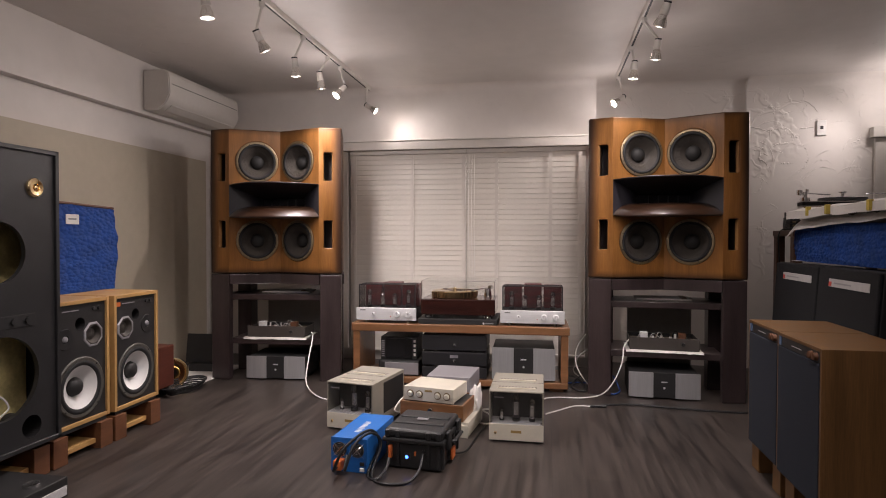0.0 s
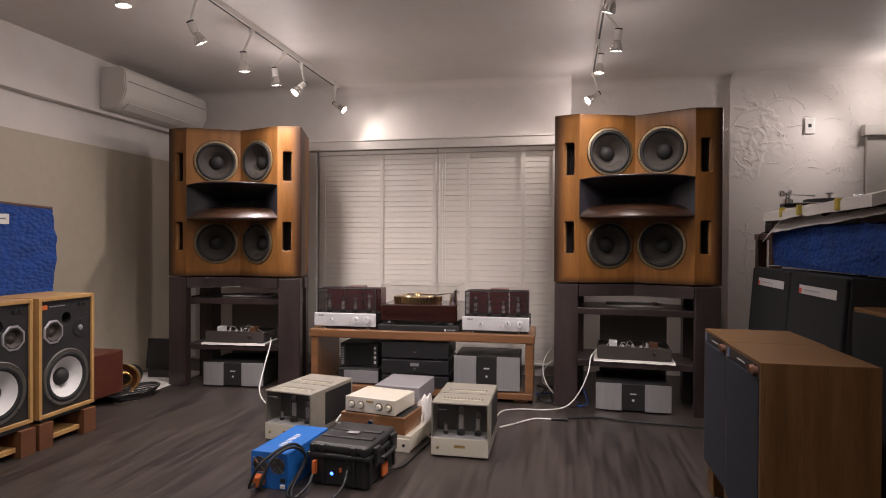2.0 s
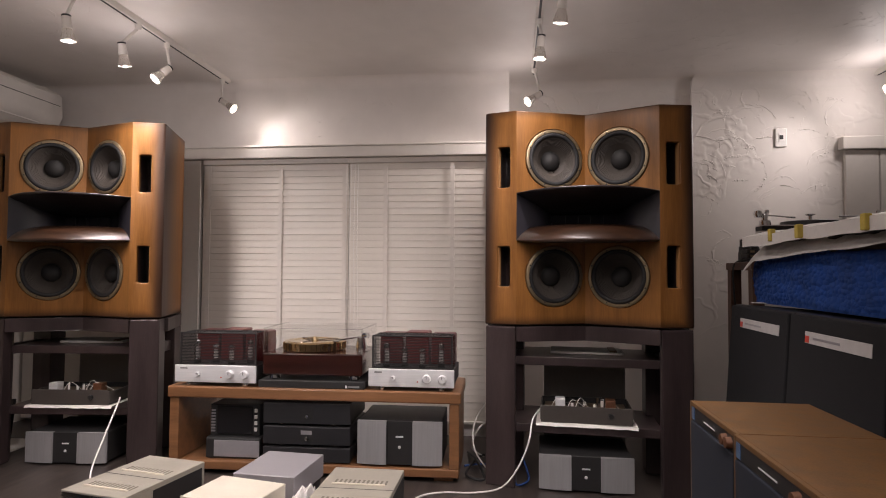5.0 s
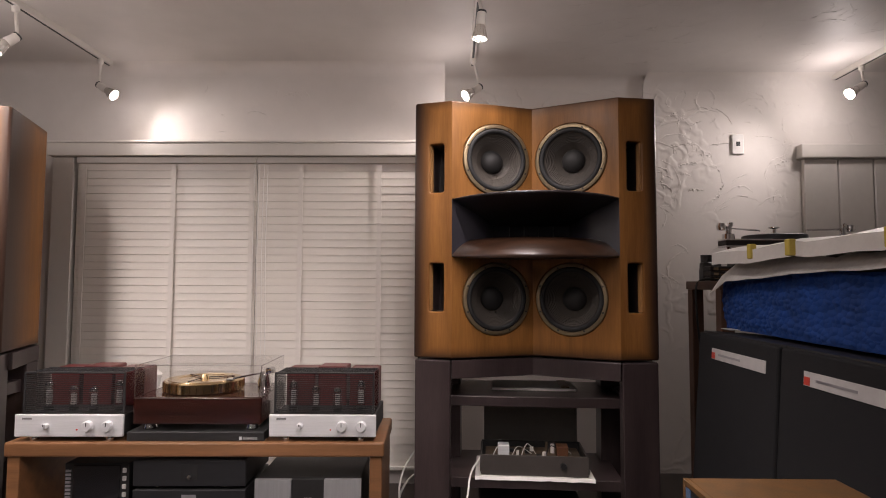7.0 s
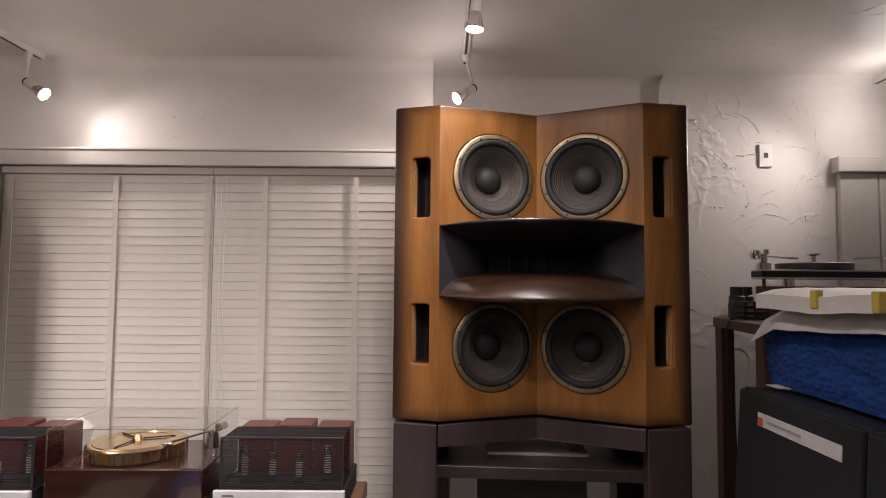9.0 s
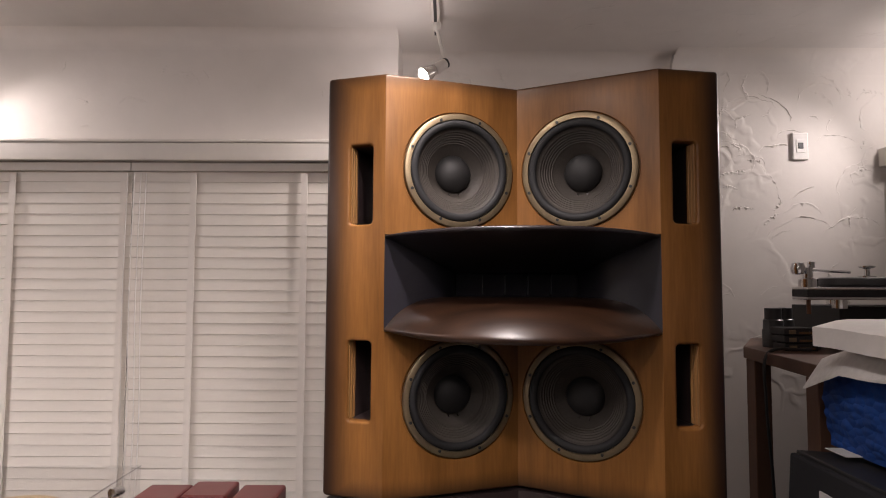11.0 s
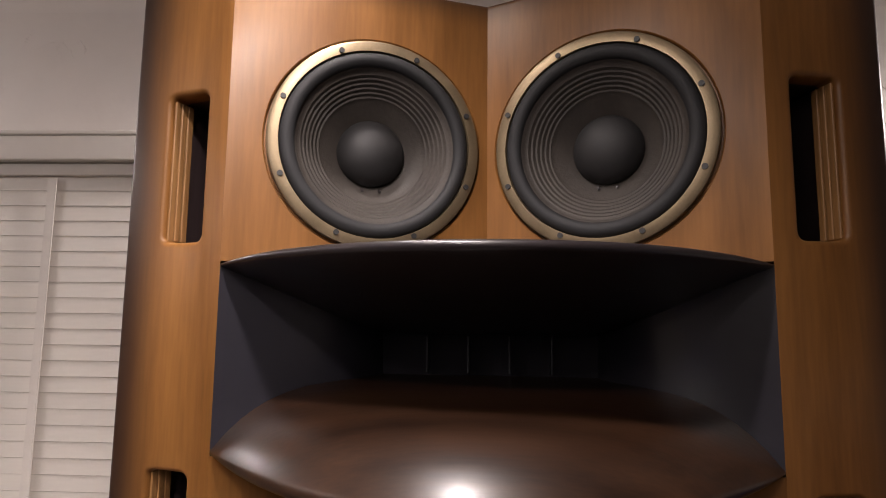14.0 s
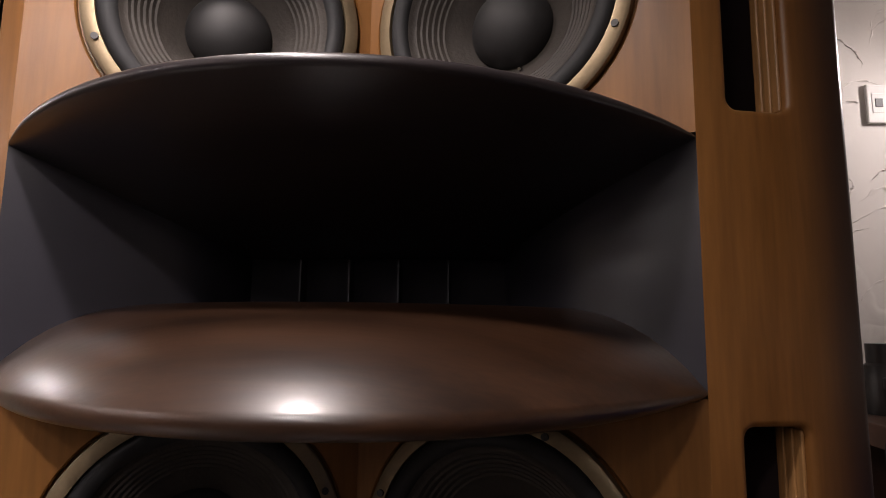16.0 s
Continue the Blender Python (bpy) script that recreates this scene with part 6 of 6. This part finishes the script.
shelf = thing("wooden_shelf", pose(0, 0, 0), "open brown wooden shelf table before the plaster wall", "shelf")
for x, y in ((1.502, 4.318), (1.462, 3.905), (2.28, 3.91), (2.28, 4.64)):
    part("post", box((x, y, 0), (x + 0.058, y + 0.058, 1.112), 0.003), SHELFWOOD, shelf)
part("top_board", prism([(1.455, 3.90), (2.35, 3.90), (2.35, 4.72), (1.70, 4.72), (1.498, 4.385)], 1.112, 1.153, 0.003), SHELFWOOD, shelf)
for i, (x, y) in enumerate(((1.60, 4.37), (1.655, 4.40))):
    j = thing("black_jar", pose(x, y, 1.153), "stepped black cylinder standing on the shelf", "jar", "black cylinders")
    part("body", lathe([(0, 0), (0.036, 0), (0.037, 0.06), (0.034, 0.064), (0.033, 0.095), (0.028, 0.10), (0.028, 0.138), (0, 0.14)], 28), BLACKP, j, smooth=True)
for i in range(3):
    t = thing("dark_case", pose(1.565, 4.24, 1.153 + 0.026 * i, 0, 0, 3 * i - 2), "flat dark case in a small stack", "case", "stacked flat cases")
    part("case", box((0, 0, 0), (0.11, 0.08, 0.024), 0.003), BLACK, t)
    part("label", box((0.015, -0.001, 0.005), (0.04, 0.0, 0.018)), GOLDRIM, t)
    part("label", box((0.05, -0.001, 0.004), (0.10, 0.0, 0.012)), OAK, t)
tagged(part("power_cable", hose([(1.72, 4.30, 1.158), (1.62, 4.22, 1.16), (1.485, 4.20, 1.15), (1.475, 4.2, 1.0), (1.52, 4.25, 0.7), (1.56, 4.3, 0.3)], 0.005, 6), CABLE, smooth=True), "thin black cable behind the shelf edge", "cable")

ped = thing("black_block", pose(1.80, 4.40, 1.153), "dark block under the black turntable", "block")
part("block", box((0.06, 0.0, 0), (0.5, 0.30, 0.142), 0.004), BLACK, ped)
t2 = thing("black_turntable", pose(1.70, 4.23, 1.295), "black and chrome turntable with two tonearms and a record clamp", "turntable")
DECK = [(-0.06, 0.0), (0.66, 0.0), (0.66, 0.30), (0.50, 0.42), (0.14, 0.42), (0.08, 0.12), (-0.06, 0.09)]
part("lower_plate", prism(DECK, 0.030, 0.040, 0.002), CHROME, t2)
part("middle_plate", prism(DECK, 0.040, 0.064, 0.002), BLACKP, t2)
part("upper_plate", prism(DECK, 0.064, 0.072, 0.002), CHROME, t2)
for x, y in ((0.08, 0.05), (0.52, 0.05), (0.3, 0.42)):
    part("foot", rod((x, y, 0.0), (x, y, 0.030), 0.024, 20), CHROME, t2, smooth=True)
p2 = part("platter", lathe([(0, 0.072), (0.15, 0.072), (0.158, 0.080), (0.158, 0.104), (0.15, 0.108), (0, 0.108)], 56, pose(0.30, 0.22, 0)), BLACKP, t2, smooth=True)
part("clamp", lathe([(0.03, 0.108), (0.03, 0.114), (0.01, 0.118), (0.01, 0.141), (0.028, 0.146), (0.028, 0.152), (0, 0.153)], 24, pose(0.30, 0.22, 0)), CHROME, p2, smooth=True)
for x, y, tx, ty in ((-0.02, 0.06, 0.18, 0.14), (0.60, 0.12, 0.40, 0.10)):
    arm = part("tonearm", lathe([(0.03, 0.072), (0.03, 0.1), (0.016, 0.105), (0.016, 0.14), (0, 0.14)], 20, pose(x, y, 0)), CHROME, t2, smooth=True)
    part("arm_tube", rod((x, y, 0.132), (tx, ty, 0.126), 0.005, 10), CHROME, arm)
    part("counterweight", lathe([(0, -0.022), (0.018, -0.018), (0.024, 0), (0.018, 0.018), (0, 0.022)], 20, pose(x - (tx - x) * 0.22, y - (ty - y) * 0.22, 0.136)), CHROME, arm, smooth=True)
    part("knob", lathe([(0, 0.165), (0.012, 0.16), (0.012, 0.14)], 16, pose(x + 0.012, y, 0)), CHROME, arm, smooth=True)
part("arm_post", rod((-0.02, 0.06, -0.02), (-0.02, 0.06, 0.04), 0.007, 10), REDWOOD, t2)

# paper roll beside the stand
tagged(part("white_board", box((1.19, 4.02, 0.0), (1.21, 4.3, 0.62), 0.002), WHITE), "white board leaning beside the stand", "board")


# ---- track lights ----
def track(x, y0, y1):
    t = thing("light_track", pose(x, 0, CEILING), "white ceiling light track", "light track", "light tracks")
    part("rail", box((-0.016, y0, -0.034), (0.016, y1, -0.0005), 0.002), TRIM, t)
    part("slot", box((-0.006, y0 + 0.01, -0.0352), (0.006, y1 - 0.01, -0.0338)), BLACK, t)
    return t


def lamp(x, y, bulb, aim, power, spill=1.0):
    """A track lamp: adapter, drop rod, swivel and a glass reflector bulb that shines along aim."""
    l = thing("track_lamp", pose(0, 0, 0), "white track lamp with a lit halogen reflector bulb", "lamp", "track lamps")
    bulb, aim = Vector(bulb), Vector(aim).normalized()
    top = Vector((x, y, CEILING - 0.034))
    elbow = bulb - aim * 0.112
    part("adapter", lathe([(0, 0), (0.017, 0), (0.017, -0.022), (0.012, -0.03), (0, -0.03)], 18, pose(x, y, CEILING - 0.034)), TRIM, l, smooth=True)
    part("drop_rod", rod(top + Vector((0, 0, -0.02)), elbow, 0.0075, 10), TRIM, l)
    m = Matrix.Translation(bulb) @ aim.to_track_quat("Z", "Y").to_matrix().to_4x4() @ Matrix.Scale(1.2, 4)
    part("holder", lathe([(0, -0.100), (0.011, -0.098), (0.0155, -0.092), (0.0185, -0.05), (0.0175, -0.046), (0, -0.046)], 20, m), TRIM, l, smooth=True)
    part("collar", lathe([(0.012, -0.099), (0.0162, -0.0985), (0.0168, -0.0935), (0.0155, -0.092)], 20, m), BLACKP, l, "black collar", True)
    b = part("bulb", lathe([(0.014, -0.048), (0.017, -0.043), (0.0195, -0.03), (0.0235, -0.014), (0.0275, 0.0), (0.0265, 0.002), (0.0225, -0.012), (0.012, -0.038)], 24, m), LAMPGLASS, l, "ribbed glass reflector", True)
    for k in range(12):
        an = 2 * math.pi * k / 12
        c, s = math.cos(an), math.sin(an)
        part("rib", rod(m @ Vector((0.0195 * c, 0.0195 * s, -0.030)), m @ Vector((0.0272 * c, 0.0272 * s, -0.002)), 0.0016, 5), LAMPGLASS, b)
    part("lit_face", lathe([(0.0215, -0.010), (0.012, -0.007), (0, -0.006)], 24, m), GLOW, b, "glowing lamp face", True)
    spot_light(bulb + aim * 0.012, bulb + aim * 2, power * LAMP_GAIN)
    spill_light(bulb + aim * 0.045, LAMP_SPILL * spill * min(power / 24, 1))


track(-1.735, -2.6, 4.60)
track(0.38, -2.6, 4.62)
track(2.62, -2.6, 4.86)
# the first three are unseen lamps, added along the track for fill light
LEFT_LAMPS = (
    ((-1.735, -1.2), (-1.73, -1.2, 2.12), (0.1, 0.1, -1), 24),
    ((-1.735, 0.4), (-1.73, 0.4, 2.12), (0.1, 0.2, -1), 24),
    ((-1.735, 1.45), (-1.73, 1.45, 2.12), (0.05, 0.3, -1), 26),
    ((-1.735, 2.09), (-1.736, 2.09, 2.115), (0.05, 0.1, -1), 30),
    ((-1.735, 2.62), (-1.72, 2.63, 2.13), (0.35, 0.45, -1), 34),
    ((-1.735, 3.17), (-1.788, 3.18, 2.143), (0.05, 0.1, -1), 34),
    ((-1.735, 3.60), (-1.755, 3.53, 2.148), (0.05, 0.2, -1), 34),
    ((-1.735, 3.86), (-1.725, 3.74, 2.148), (-0.45, -0.55, -0.75), 34),
    ((-1.73, 4.50), (-1.645, 4.50, 2.19), (0.92, -0.06, -0.62), 10, 0.6),
)
# again the first three hang out of view, added to brighten the room
RIGHT_LAMPS = (
    ((0.38, -1.2), (0.37, -1.2, 2.12), (-0.1, 0.1, -1), 24),
    ((0.38, 0.4), (0.37, 0.4, 2.12), (-0.1, 0.2, -1), 24),
    ((0.38, 1.45), (0.37, 1.45, 2.12), (-0.2, 0.3, -1), 26),
    ((0.38, 2.02), (0.34, 2.0, 2.14), (-0.4, 0.4, -1), 30),
    ((0.39, 2.72), (0.358, 2.62, 2.135), (-0.28, 0.34, -0.9), 33),
    ((0.38, 3.22), (0.445, 3.23, 2.15), (-0.1, 0.22, -1), 29),
    ((0.38, 3.76), (0.378, 3.66, 2.155), (-0.08, 0.0, -1), 9),
    ((0.385, 4.50), (0.337, 4.45, 2.168), (-0.7, -0.35, -0.55), 24),
)
FAR_LAMPS = (
    ((2.62, 4.62), (2.52, 4.58, 2.22), (-0.75, -0.12, -0.5), 28, 1.7),
)
for (x, y), *rest in LEFT_LAMPS + RIGHT_LAMPS + FAR_LAMPS:
    lamp(x, y, *rest)
